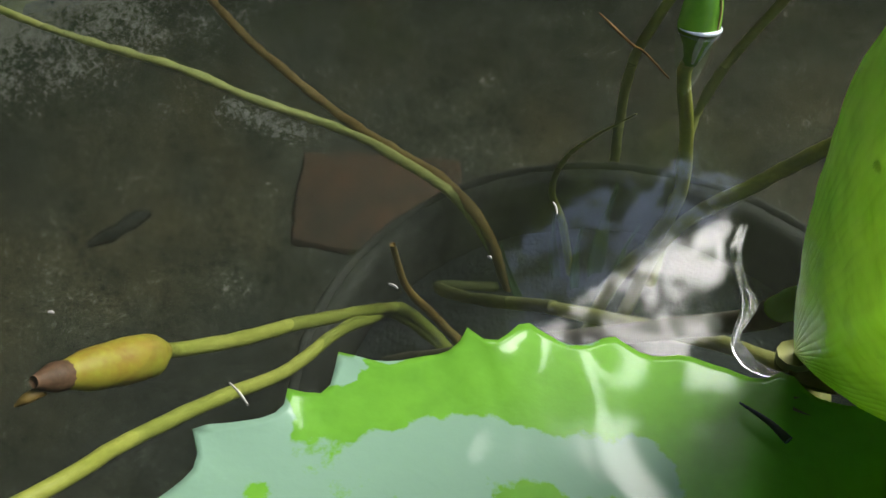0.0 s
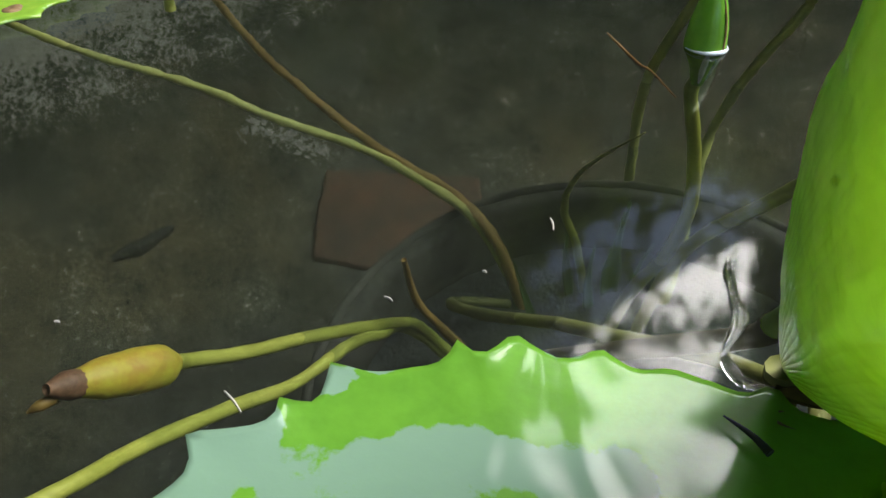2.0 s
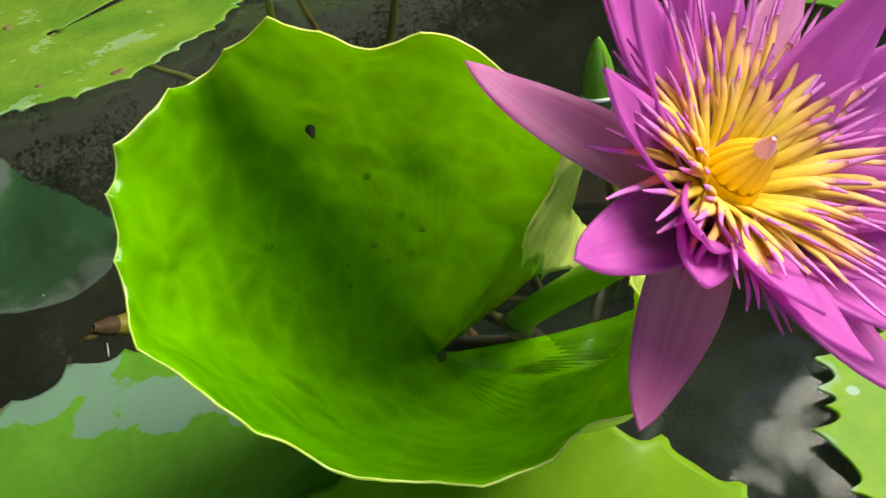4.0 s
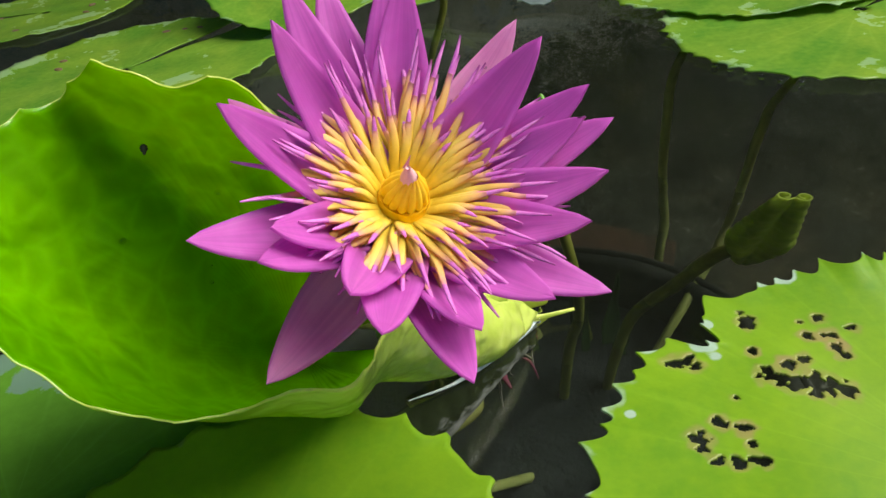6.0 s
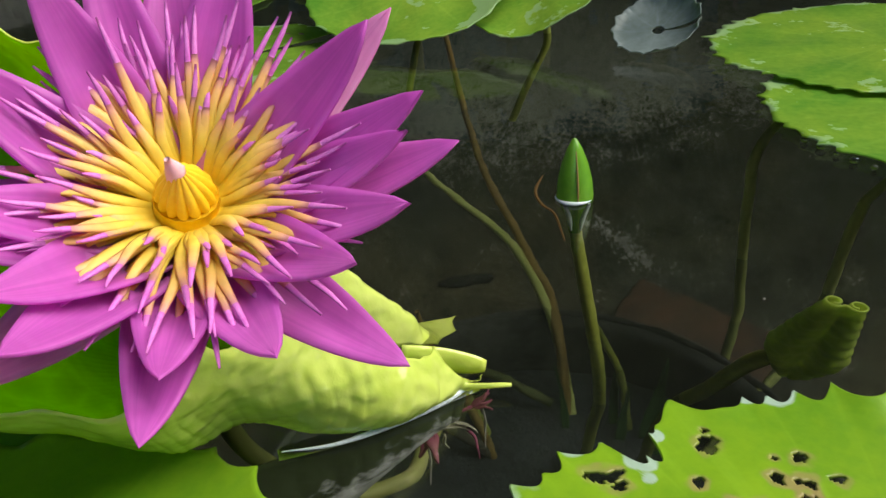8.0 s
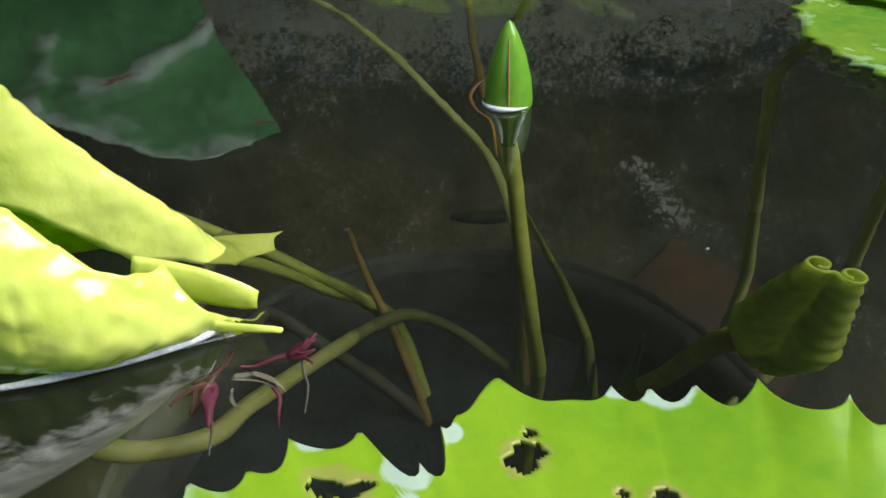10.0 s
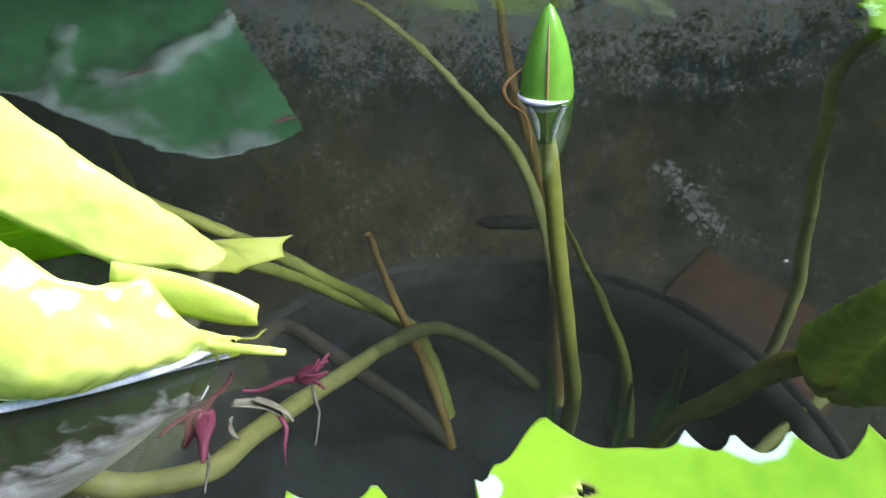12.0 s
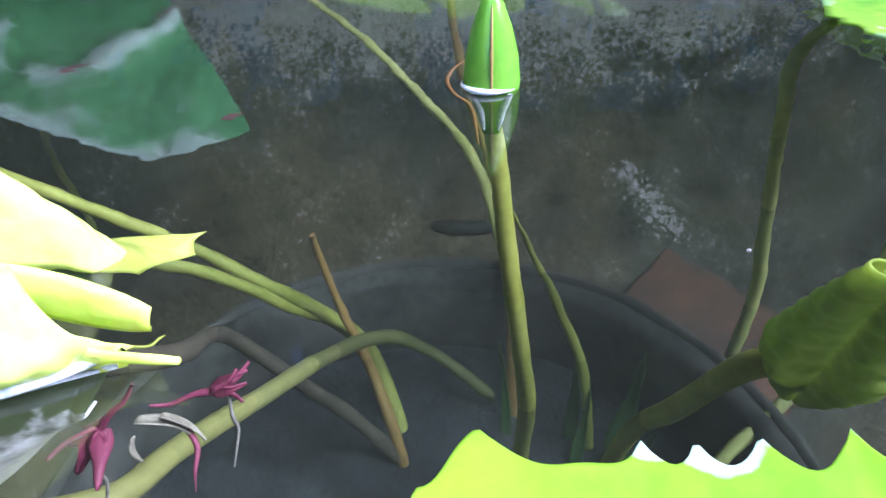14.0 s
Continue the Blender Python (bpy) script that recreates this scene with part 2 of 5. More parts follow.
def concrete(name):
    """Old pond concrete: grey with green and rusty tinges, fine speckle, dark pocks, and a crust of pale grit along its far side."""
    m, nt, out = material(name)
    p = add(nt, "ShaderNodeBsdfPrincipled", Roughness=0.9)
    p.inputs["Specular IOR Level"].default_value = 0.15
    big, mid, grit, grain = noise_tex(nt, 3.5, 4, 0.6), noise_tex(nt, 20, 6, 0.72), noise_tex(nt, 190, 5, 0.78), noise_tex(nt, 420, 2, 0.8)
    tinge = ramp(nt, big.outputs["Fac"], [(0.36, (0.056, 0.058, 0.052)), (0.5, (0.072, 0.069, 0.053)), (0.64, (0.098, 0.080, 0.050))]).outputs[0]
    col = mixed(nt, 0.85, tinge, ramp(nt, mid.outputs["Fac"], [(0.34, (0.55, 0.56, 0.55)), (0.5, (1.0, 1.0, 1.0)), (0.66, (1.45, 1.45, 1.42))]).outputs[0], "MULTIPLY")
    col = mixed(nt, 0.8, col, ramp(nt, grain.outputs["Fac"], [(0.36, (0.45, 0.45, 0.44)), (0.64, (1.6, 1.6, 1.55))]).outputs[0], "MULTIPLY")
    c = nt.nodes.new("ShaderNodeTexCoord")
    far = nt.nodes.new("ShaderNodeVectorMath")
    far.operation = "DOT_PRODUCT"
    far.inputs[1].default_value = (-0.707, 0.707, 0.0)
    nt.links.new(c.outputs["Object"], far.inputs[0])
    edge = nt.nodes.new("ShaderNodeMapRange")
    for k, value in ((1, 0.86), (2, 1.04), (3, -0.085), (4, 0.07)):
        edge.inputs[k].default_value = value
    nt.links.new(far.outputs["Value"], edge.inputs[0])
    crust = nt.nodes.new("ShaderNodeMath")
    nt.links.new(edge.outputs[0], crust.inputs[0])
    nt.links.new(mixed(nt, 0.34, grit.outputs["Fac"], mid.outputs["Fac"]), crust.inputs[1])
    pale = ramp(nt, crust.outputs[0], [(0.495, (0, 0, 0)), (0.545, (1, 1, 1))])
    col = mixed(nt, pale.outputs[0], col, (0.42, 0.40, 0.35))
    pock = ramp(nt, mixed(nt, 0.7, mid.outputs["Fac"], grit.outputs["Fac"]), [(0.41, (1, 1, 1)), (0.44, (0, 0, 0))])
    col = mixed(nt, pock.outputs[0], col, (0.014, 0.016, 0.011))
    nt.links.new(col, p.inputs["Base Color"])
    nt.links.new(bump(nt, mixed(nt, 0.4, mid.outputs["Fac"], grit.outputs["Fac"]), 0.7, 0.003), p.inputs["Normal"])
    nt.links.new(p.outputs[0], out.inputs[0])
    return m


M_CONCRETE = concrete("wet_concrete")
M_PALE = plain("pale_scale", (0.16, 0.15, 0.135), (0.40, 0.385, 0.35), 120, 0.9)
M_DARK = plain("dark_rot", (0.008, 0.008, 0.006), (0.025, 0.022, 0.016), 80, 0.7)
M_DRY = plain("dry_leaf_brown", (0.10, 0.06, 0.025), (0.22, 0.14, 0.06), 60, 0.7)
M_ROOT = plain("root_orange", (0.17, 0.085, 0.022), (0.27, 0.14, 0.04), 60, 0.6)
M_DEBRIS = plain("fallen_pink", (0.14, 0.02, 0.05), (0.26, 0.05, 0.11), 90, 0.6)
M_VEIN_RED = plain("torn_vein_red", (0.42, 0.08, 0.12), (0.58, 0.20, 0.26), 150, 0.6)
M_SCRAP = plain("rotting_shred", (0.16, 0.15, 0.11), (0.42, 0.40, 0.33), 150, 0.5)
M_STREAK = plain("bud_seam_red", (0.17, 0.12, 0.03), (0.26, 0.17, 0.05), 120, 0.5)
M_WEED = plain("waterweed_green", (0.03, 0.09, 0.02), (0.07, 0.16, 0.04), 60, 0.6)
M_POT = plain("pot_grey", (0.025, 0.027, 0.024), (0.13, 0.125, 0.11), 38, 0.8, 0.4)
M_RIM = plain("silted_rim", (0.06, 0.06, 0.055), (0.13, 0.125, 0.11), 60, 0.9)
M_SOIL = plain("pond_mud", (0.010, 0.014, 0.017), (0.065, 0.072, 0.074), 45, 0.95, 0.8, bump_m=0.006)
M_TERRA = plain("terracotta", (0.05, 0.042, 0.033), (0.17, 0.080, 0.046), 22, 0.85, 0.4)
M_TEAL = plain("teal_glaze", (0.01, 0.10, 0.11), (0.03, 0.2, 0.21), 12, 0.35)
M_HEDGE = leaf("hedge_green", (0.02, 0.055, 0.015), (0.05, 0.11, 0.03), 0.2, 0.4, 8)
M_TRUNK = plain("bark_brown", (0.05, 0.035, 0.025), (0.14, 0.10, 0.07), 8, 0.9, 0.8, stretch=(1, 1, 0.2))
M_GROUND = plain("damp_ground", (0.05, 0.045, 0.035), (0.12, 0.11, 0.09), 3, 0.9, 0.5)


def water_material():
    """Clear, slightly cloudy pond water: it bends light, mirrors by Fresnel, and a dim tint with a faint diffuse mix
    stands in for murk.
    """
    m, nt, out = material("pond_water")
    r = add(nt, "ShaderNodeBsdfRefraction", Roughness=0.0, IOR=1.333)
    r.inputs["Color"].default_value = (0.41, 0.42, 0.40, 1)
    g = add(nt, "ShaderNodeBsdfGlossy", Roughness=0.055)
    d = add(nt, "ShaderNodeBsdfDiffuse")
    d.inputs["Color"].default_value = (0.30, 0.32, 0.25, 1)
    f = add(nt, "ShaderNodeFresnel", IOR=1.333)
    a, b = noise_tex(nt, 14, 2), noise_tex(nt, 60, 2)
    n = bump(nt, mixed(nt, 0.3, a.outputs["Fac"], b.outputs["Fac"]), 0.12, 0.002)
    for node in (r, g, f):
        nt.links.new(n, node.inputs["Normal"])
    murk, mix = nt.nodes.new("ShaderNodeMixShader"), nt.nodes.new("ShaderNodeMixShader")
    murk.inputs[0].default_value = 0.006
    nt.links.new(r.outputs[0], murk.inputs[1])
    nt.links.new(d.outputs[0], murk.inputs[2])
    nt.links.new(f.outputs[0], mix.inputs[0])
    nt.links.new(murk.outputs[0], mix.inputs[1])
    nt.links.new(g.outputs[0], mix.inputs[2])
    nt.links.new(mix.outputs[0], out.inputs[0])
    return m


M_WATER = water_material()
M_GREY = leaf("withered_grey", (0.06, 0.085, 0.09), (0.17, 0.21, 0.22), 0.2, 0.5, 120)


# ---- builders ----
def mesh_of(bm, name):
    me = bpy.data.meshes.new(name)
    bm.to_mesh(me)
    bm.free()
    for p in me.polygons:
        p.use_smooth = True
    return me


def part(name, bm, mat, parent=None, label=""):
    ob = new(name, mesh_of(bm, name))
    ob.data.materials.append(mat)
    if parent:
        ob.parent = parent
    return tagged(ob, label)


def thing(name, label, category, at=(0, 0, 0), group=""):
    ob = new(name)
    ob.empty_display_size = 0.01
    ob.location = at
    return tagged(ob, label, category, group)


def box_bm(x0, x1, y0, y1, z0, z1, bevel=0.0):
    bm = bmesh.new()
    bmesh.ops.create_cube(bm, size=1)
    for v in bm.verts:
        v.co = Vector(((x0 + x1) / 2 + v.co.x * (x1 - x0), (y0 + y1) / 2 + v.co.y * (y1 - y0), (z0 + z1) / 2 + v.co.z * (z1 - z0)))
    if bevel:
        bmesh.ops.bevel(bm, geom=bm.edges[:], offset=bevel, segments=2, affect="EDGES")
    return bm


def grid_bm(rows, close=False):
    """A skin over rows of points; close joins each row's end to its start."""
    bm = bmesh.new()
    vs = [[bm.verts.new(p) for p in row] for row in rows]
    for r0, r1 in zip(vs, vs[1:]):
        n = len(r0)
        for k in range(n if close else n - 1):
            bm.faces.new((r0[k], r0[(k + 1) % n], r1[(k + 1) % n], r1[k]))
    return bm


def spline(points, n):
    """n points on a Catmull-Rom curve through the given ones."""
    p = [Vector(q) for q in points]
    p = [2 * p[0] - p[1]] + p + [2 * p[-1] - p[-2]]
    out = []
    for i in range(n):
        s = i / (n - 1) * (len(p) - 3)
        k = min(int(s), len(p) - 4)
        t = s - k
        a, b, c, d = p[k : k + 4]
        out.append(0.5 * (2 * b + (c - a) * t + (2 * a - 5 * b + 4 * c - d) * t * t + (3 * b - a - 3 * c + d) * t**3))
    return out


def tube_bm(points, radii, n=40, sides=10, wobble=0.0, seed=0):
    """A stem along a curve, with a radius that changes along it and closed ends."""
    path = spline(points, n)
    rows = []
    up = Vector((0.31, 0.17, 0.93))
    for i, q in enumerate(path):
        way = (path[min(i + 1, n - 1)] - path[max(i - 1, 0)]).normalized()
        a = way.cross(up).normalized()
        b = way.cross(a)
        s = i / (n - 1) * (len(radii) - 1)
        k = min(int(s), len(radii) - 2)
        r = radii[k] + (radii[k + 1] - radii[k]) * (s - k)
        r *= 1 + wobble * noise.noise(q * 90 + Vector((seed, 0, 0)))
        rows.append([q + r * (math.cos(j / sides * math.tau) * a + math.sin(j / sides * math.tau) * b) for j in range(sides)])
    bm = grid_bm(rows, True)
    bm.verts.ensure_lookup_table()
    bm.faces.new(bm.verts[:sides])
    bm.faces.new(bm.verts[-sides:][::-1])
    return bm


def lathe_bm(profile, sides=64):
    rows = [[(r * math.cos(k / sides * math.tau), r * math.sin(k / sides * math.tau), z) for k in range(sides)] for r, z in profile]
    return grid_bm(rows, True)


def thick(ob, t, offset=-1, under=None):
    s = ob.modifiers.new("thickness", "SOLIDIFY")
    s.thickness, s.offset = t, offset
    if under:
        ob.data.materials.append(under)
        s.material_offset = 1
    return ob


def tooth(x, sharp=0.5):
    """A rounded saw edge between 0 and 1."""
    x = x % 1.0
    return 1 - abs(math.sin(x * math.pi)) ** 0.75


def pad_bm(r, teeth, depth, slit, seed, lift=0.0012, wave=0.0012, holes=(), nt=220, nr=26, bite=(), width=0.12, dry_sheen=()):
    """A lily pad round the origin: toothed rim, slit, gentle waves, rim slightly raised, gnawed holes."""
    bm = bmesh.new()
    rim = bm.verts.layers.float.new("rim")
    ray = bm.verts.layers.float.new("ray")
    rot = bm.verts.layers.float.new("rot")
    dry = bm.verts.layers.float.new("dry")
    rows = []
    for i in range(nr + 1):
        f = i / nr
        row = []
        for k in range(nt + 1):
            a = slit + width * (1 - 0.3 * f) + (math.tau - 2 * width * (1 - 0.3 * f)) * k / nt
            d = Vector((math.cos(a), math.sin(a), 0))
            uneven = 1 + 0.015 * noise.noise(d * 1.3 + Vector((seed, 0, 0)))
            irregular = teeth * (a + 0.11 * noise.noise(d * 5 + Vector((seed, 3, 0)))) / math.tau
            reach = r * uneven * (1 + depth * (tooth(irregular) * (0.7 + 0.9 * noise.noise(d * 9 + Vector((seed, 7, 0)))) - 0.5) * f**6)
            for ang, wide, deep in bite:
                off = (a - ang + math.pi) % math.tau - math.pi
                reach *= 1 - deep * max(0, 1 - (off / wide) ** 2) * f**3
            q = d * (0.004 + (reach - 0.004) * f)
            q.z = lift * f**4 + wave * noise.noise(q * 28 + Vector((seed, 0, 5))) + 0.004 * f**10 * max(0, noise.noise(d * 3.5 + Vector((seed, 9, 0))))
            v = bm.verts.new(q)
            v[rim] = f**8
            near = abs((irregular * 0.5 + 0.04 * math.sin(f * 9 + k)) % 1 - 0.5) * 2
            for hx, hy, hr in holes:
                dist = math.hypot(q.x - hx, q.y - hy) / hr + 0.7 * noise.noise(q * 300 + Vector((seed, 4, 0)))
                v[rot] = max(v[rot], min(1, max(0, 1.45 - dist) * 2.2) * (0.6 + 0.4 * noise.noise(q * 90)))
            # Dry waxy spots whose pale sky sheen is set in the colour.
            for dx, dy, dr, much in dry_sheen:
                v[dry] = max(v[dry], 0.8 * much * min(1, max(0, 1.6 - math.hypot(q.x - dx, q.y - dy) / dr)))
            v[ray] = max(0, near - 0.86) / 0.14 * (1 - 0.6 * f)
            row.append(v)
        rows.append(row)
    for r0, r1 in zip(rows, rows[1:]):
        for k in range(nt):
            q = (r0[k].co + r1[k + 1].co) / 2
            gone = False
            for hx, hy, hr in holes:
                dist = math.hypot(q.x - hx, q.y - hy) / hr
                if dist + 0.7 * noise.noise(q * 420 + Vector((seed, 0, 0))) < 0.75:
                    gone = True
            if not gone:
                bm.faces.new((r0[k], r0[k + 1], r1[k + 1], r1[k]))
    bmesh.ops.delete(bm, geom=[v for v in bm.verts if not v.link_faces], context="VERTS")
    return bm


def lily_pad(label, x, y, r, teeth, depth, slit, seed, mat, z=0.001, stem=None, spots=0, **kw):
    pad = thing("lily_pad", label, "lily pad", (x, y, z), "floating lily pads")
    blade = thick(part("blade", pad_bm(r, teeth, depth, slit, seed, **kw), mat, pad), 0.0008)
    for k in range(spots * 9):
        a, d = random.uniform(0, math.tau), r * random.uniform(0.3, 0.9)
        spot = part("brown_spot", lathe_bm([(0.0, 0.0016), (0.002, 0.0016), (0.0035, 0.0012), (0.004, 0.0002)], 12), M_DRY, pad, "dry brown spot")
        spot.location = (d * math.cos(a), d * math.sin(a), 0.0005)
        spot.scale = (random.uniform(0.4, 1.2), random.uniform(0.4, 1.0), 1)
    if stem:
        part("petiole", tube_bm([Vector(p) - Vector((x, y, z)) for p in stem], [0.0026, 0.0030, 0.0032]), M_STEM_PALE, pad, "olive petiole under water")
    return pad


# ---- the tank ----
DEEP = -0.765
CROWN = (0.085, 0.285, -0.335)
# ---- garden round the tank ----
SPRAY = 0.11
SUN_WAY = Vector((math.cos(SUN_AZ) * math.cos(SUN_EL), math.sin(SUN_AZ) * math.cos(SUN_EL), math.sin(SUN_EL)))


def crown_bm(count, middle, seed):
    """A roof of broad leaves overhead, added out of view to shape the light: dense to the north and west, thinning to
    loose sprays where the hazy sun comes through.
    """
    rnd = random.Random(seed)
    bm = bmesh.new()
    made = 0
    while made < count:
        az, el = rnd.uniform(-40, 260), math.degrees(math.asin(rnd.uniform(0.08, 0.99)))
        a, e = radians(az), radians(el)
        d = Vector((math.cos(a) * math.cos(e), math.sin(a) * math.cos(e), math.sin(e)))
        to_sun = math.degrees(d.angle(SUN_WAY))
        if to_sun < 30 + 3 * noise.noise(d * 7) and (az < 50 + 4 * noise.noise(d * 8) or el > 76):
            continue
        spray = to_sun < 34 and 29 < el < 53 and 63 < az < 84 + 4 * noise.noise(d * 8)
        if spray and noise.noise(d * 19 + Vector((3.1, 0.4, 1.7))) + 0.6 * noise.noise(d * 42) > SPRAY:
            continue
        made += 1
        q = middle + d * rnd.uniform(2.6, 3.6)
        turn = d.to_track_quat("Z", "Y").to_matrix() @ Euler((rnd.uniform(-0.7, 0.7), rnd.uniform(-0.7, 0.7), rnd.uniform(0, 6.28))).to_matrix()
        L, W = (rnd.uniform(0.05, 0.09), rnd.uniform(0.04, 0.06)) if spray else (rnd.uniform(0.18, 0.30), rnd.uniform(0.12, 0.18))
        pts = [(-L / 2, 0, 0), (-L * 0.2, -W / 2, 0.01), (L * 0.25, -W * 0.38, 0.01), (L / 2, 0, -0.02), (L * 0.25, W * 0.38, 0.01), (-L * 0.2, W / 2, 0.01)]
        bm.faces.new([bm.verts.new(q + turn @ Vector(p)) for p in pts])
    return bm


# Unseen tree, added to shade the water and break its sky reflections.
tree = thing("garden_tree", "unseen leafy tree added to shade the tank and dim its reflections", "tree", (-1.7, 3.1, DEEP - 0.1))
base = Vector((-1.7, 3.1, DEEP - 0.1))
part("trunk", tube_bm([(0, 0, 0), (0.05, 0.02, 1.2), (0.2, -0.15, 2.4), (0.7, -0.8, 3.2)], [0.14, 0.11, 0.09, 0.05], 30, 14, 0.1), M_TRUNK, tree)
for k, end in enumerate(((1.9, -2.2, 3.7), (0.1, -2.6, 3.3), (2.6, -0.7, 3.1), (-0.6, -1.6, 3.0))):
    part("limb", tube_bm([(0.15, -0.1, 2.2), Vector(end) * 0.6 + Vector((0, 0, 0.9)), end], [0.06, 0.04, 0.015], 24, 10, 0.1, k), M_TRUNK, tree)
crown = part("crown", crown_bm(17000, Vector((0, 0.2, 0)) - base, 4), M_HEDGE, tree)
crown["kind"] = "stuff"
floor = part("floor", box_bm(-1.5, 1.2, -1.0, 1.6, DEEP - 0.1, DEEP), M_CONCRETE)
tagged(floor, "mossy wet concrete bottom of the pond tank", "floor", kind="structure")
for nm, b in (("wall_north", (-1.5, 1.2, 1.6, 1.72, DEEP - 0.1, 0.16)), ("wall_south", (-1.5, 1.2, -1.12, -1.0, DEEP - 0.1, 0.16)), ("wall_west", (-1.62, -1.5, -1.12, 1.72, DEEP - 0.1, 0.16)), ("wall_east", (1.2, 1.32, -1.12, 1.72, DEEP - 0.1, 0.16))):
    tagged(part(nm, box_bm(*b, bevel=0.01), M_CONCRETE), "grey weathered concrete wall of the tank", "wall", kind="structure")
wbm = bmesh.new()
bmesh.ops.create_grid(wbm, x_segments=2, y_segments=2, size=1)
for v in wbm.verts:
    v.co = Vector((-0.15 + v.co.x * 1.35, 0.3 + v.co.y * 1.3, 0))
water = part("water", wbm, M_WATER)
water.visible_shadow = False
tagged(water, "still slightly cloudy pond water surface", "water", kind="structure")


def haze_sheet_material():
    """A faint flat sheet that stands in for the haze of murky water: lets most light through, scatters a little."""
    m, nt, out = material("murk_haze")
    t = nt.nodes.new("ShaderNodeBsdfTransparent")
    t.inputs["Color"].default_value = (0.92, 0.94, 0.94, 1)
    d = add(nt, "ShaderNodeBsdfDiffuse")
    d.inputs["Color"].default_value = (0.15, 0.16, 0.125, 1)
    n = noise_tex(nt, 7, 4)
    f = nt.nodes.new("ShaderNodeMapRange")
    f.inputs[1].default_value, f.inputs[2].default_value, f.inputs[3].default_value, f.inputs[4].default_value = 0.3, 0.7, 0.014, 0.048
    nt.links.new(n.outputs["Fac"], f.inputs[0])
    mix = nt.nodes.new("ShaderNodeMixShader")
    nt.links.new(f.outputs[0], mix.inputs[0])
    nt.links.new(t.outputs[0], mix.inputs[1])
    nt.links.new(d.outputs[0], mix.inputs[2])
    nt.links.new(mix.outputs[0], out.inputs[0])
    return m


M_HAZE = haze_sheet_material()
# Three flat sheets added under water to fade what lies deeper.
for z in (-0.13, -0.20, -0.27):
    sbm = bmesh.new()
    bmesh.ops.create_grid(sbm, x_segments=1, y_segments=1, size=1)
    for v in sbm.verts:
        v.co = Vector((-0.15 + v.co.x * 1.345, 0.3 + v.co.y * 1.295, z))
    part("haze_sheet", sbm, M_HAZE, water, "faint sheet added for the haze of murky water")
gbm = bmesh.new()
bmesh.ops.create_grid(gbm, x_segments=2, y_segments=2, size=40)
ground = part("ground", gbm, M_GROUND)
ground.location.z = DEEP - 0.12
tagged(ground, "damp bare garden ground round the tank", "ground", kind="structure")

# pot on the bottom
pot = thing("plant_pot", "grey submerged planting pot full of dark mud", "pot", (0.0875, 0.2798, 0))
part("bowl", lathe_bm([(0.0, DEEP + 0.002), (0.105, DEEP + 0.002), (0.112, DEEP + 0.02), (0.142, -0.31), (0.152, -0.305), (0.154, -0.285), (0.148, -0.28), (0.141, -0.285), (0.138, -0.33)]), M_POT, pot)
part("rim", lathe_bm([(0.1500, -0.2815), (0.1515, -0.2788), (0.1535, -0.2786), (0.1552, -0.2815), (0.1550, -0.2850)]), M_RIM, pot, "pale silted rim")
part("mud", lathe_bm([(0.1375, -0.325), (0.09, -0.318), (0.04, -0.314), (0.0, -0.312)]), M_SOIL, pot, "dark bluish mud")
slab = thing("broken_tile", "broken rust-red terracotta tile on the tank bottom", "tile", (-0.06, 0.78, DEEP))
def shard_bm(rx, ry, h, seed, n=40):
    """A worn flat shard with an uneven outline and rounded edge."""
    rows = []
    for f, z in ((1.0, 0.0), (0.985, h * 0.7), (0.95, h), (0.5, h * 1.05), (0.02, h * 1.05)):
        row = []
        for k in range(n):
            a = k / n * math.tau
            d = Vector((math.cos(a), math.sin(a), 0))
            square = 1 / max(abs(d.x), abs(d.y)) ** 0.75
            r = square * (1 + 0.12 * noise.noise(d * 1.6 + Vector((seed, 0, 0))) + 0.05 * noise.noise(d * 7 + Vector((seed, 5, 0)))) * f
            row.append((d.x * rx * r, d.y * ry * r, z + 0.001 * noise.noise(d * 9 * f)))
        rows.append(row)
    return grid_bm(rows, True)


part("body", shard_bm(0.1, 0.062, 0.007, 3), M_TERRA, slab)

# ---- floating pads ----
lily_pad("wet toothed green lily pad, dry patches pale with painted sky sheen", 0.0275, 0.0393, 0.0905, 34, 0.10, radians(250), 1, M_PAD, 0.0015, nr=40, stem=((0.0275, 0.0393, 0.0), (0.04, 0.10, -0.12), CROWN),
         dry_sheen=((-0.0686, 0.0509, 0.011, 0.36), (-0.0607, 0.0587, 0.009, 0.36), (-0.0564, 0.0619, 0.007, 0.36), (-0.0475, 0.0549, 0.011, 0.36), (-0.0379, 0.0564, 0.01, 0.36), (-0.0302, 0.0596, 0.009, 0.36), (-0.0212, 0.0599, 0.01, 0.36), (-0.0124, 0.0577, 0.01, 0.36), (-0.0027, 0.0562, 0.009, 0.36), (0.0078, 0.0548, 0.008, 0.36), (-0.0433, 0.0516, 0.012, 0.36), (-0.0243, 0.0533, 0.012, 0.36), (-0.0648, 0.0617, 0.005, 0.36), (-0.0604, 0.0704, 0.004, 0.34), (-0.0448, 0.0774, 0.0035, 0.34), (-0.0365, 0.0838, 0.003, 0.34), (-0.0241, 0.0924, 0.0028, 0.34)))
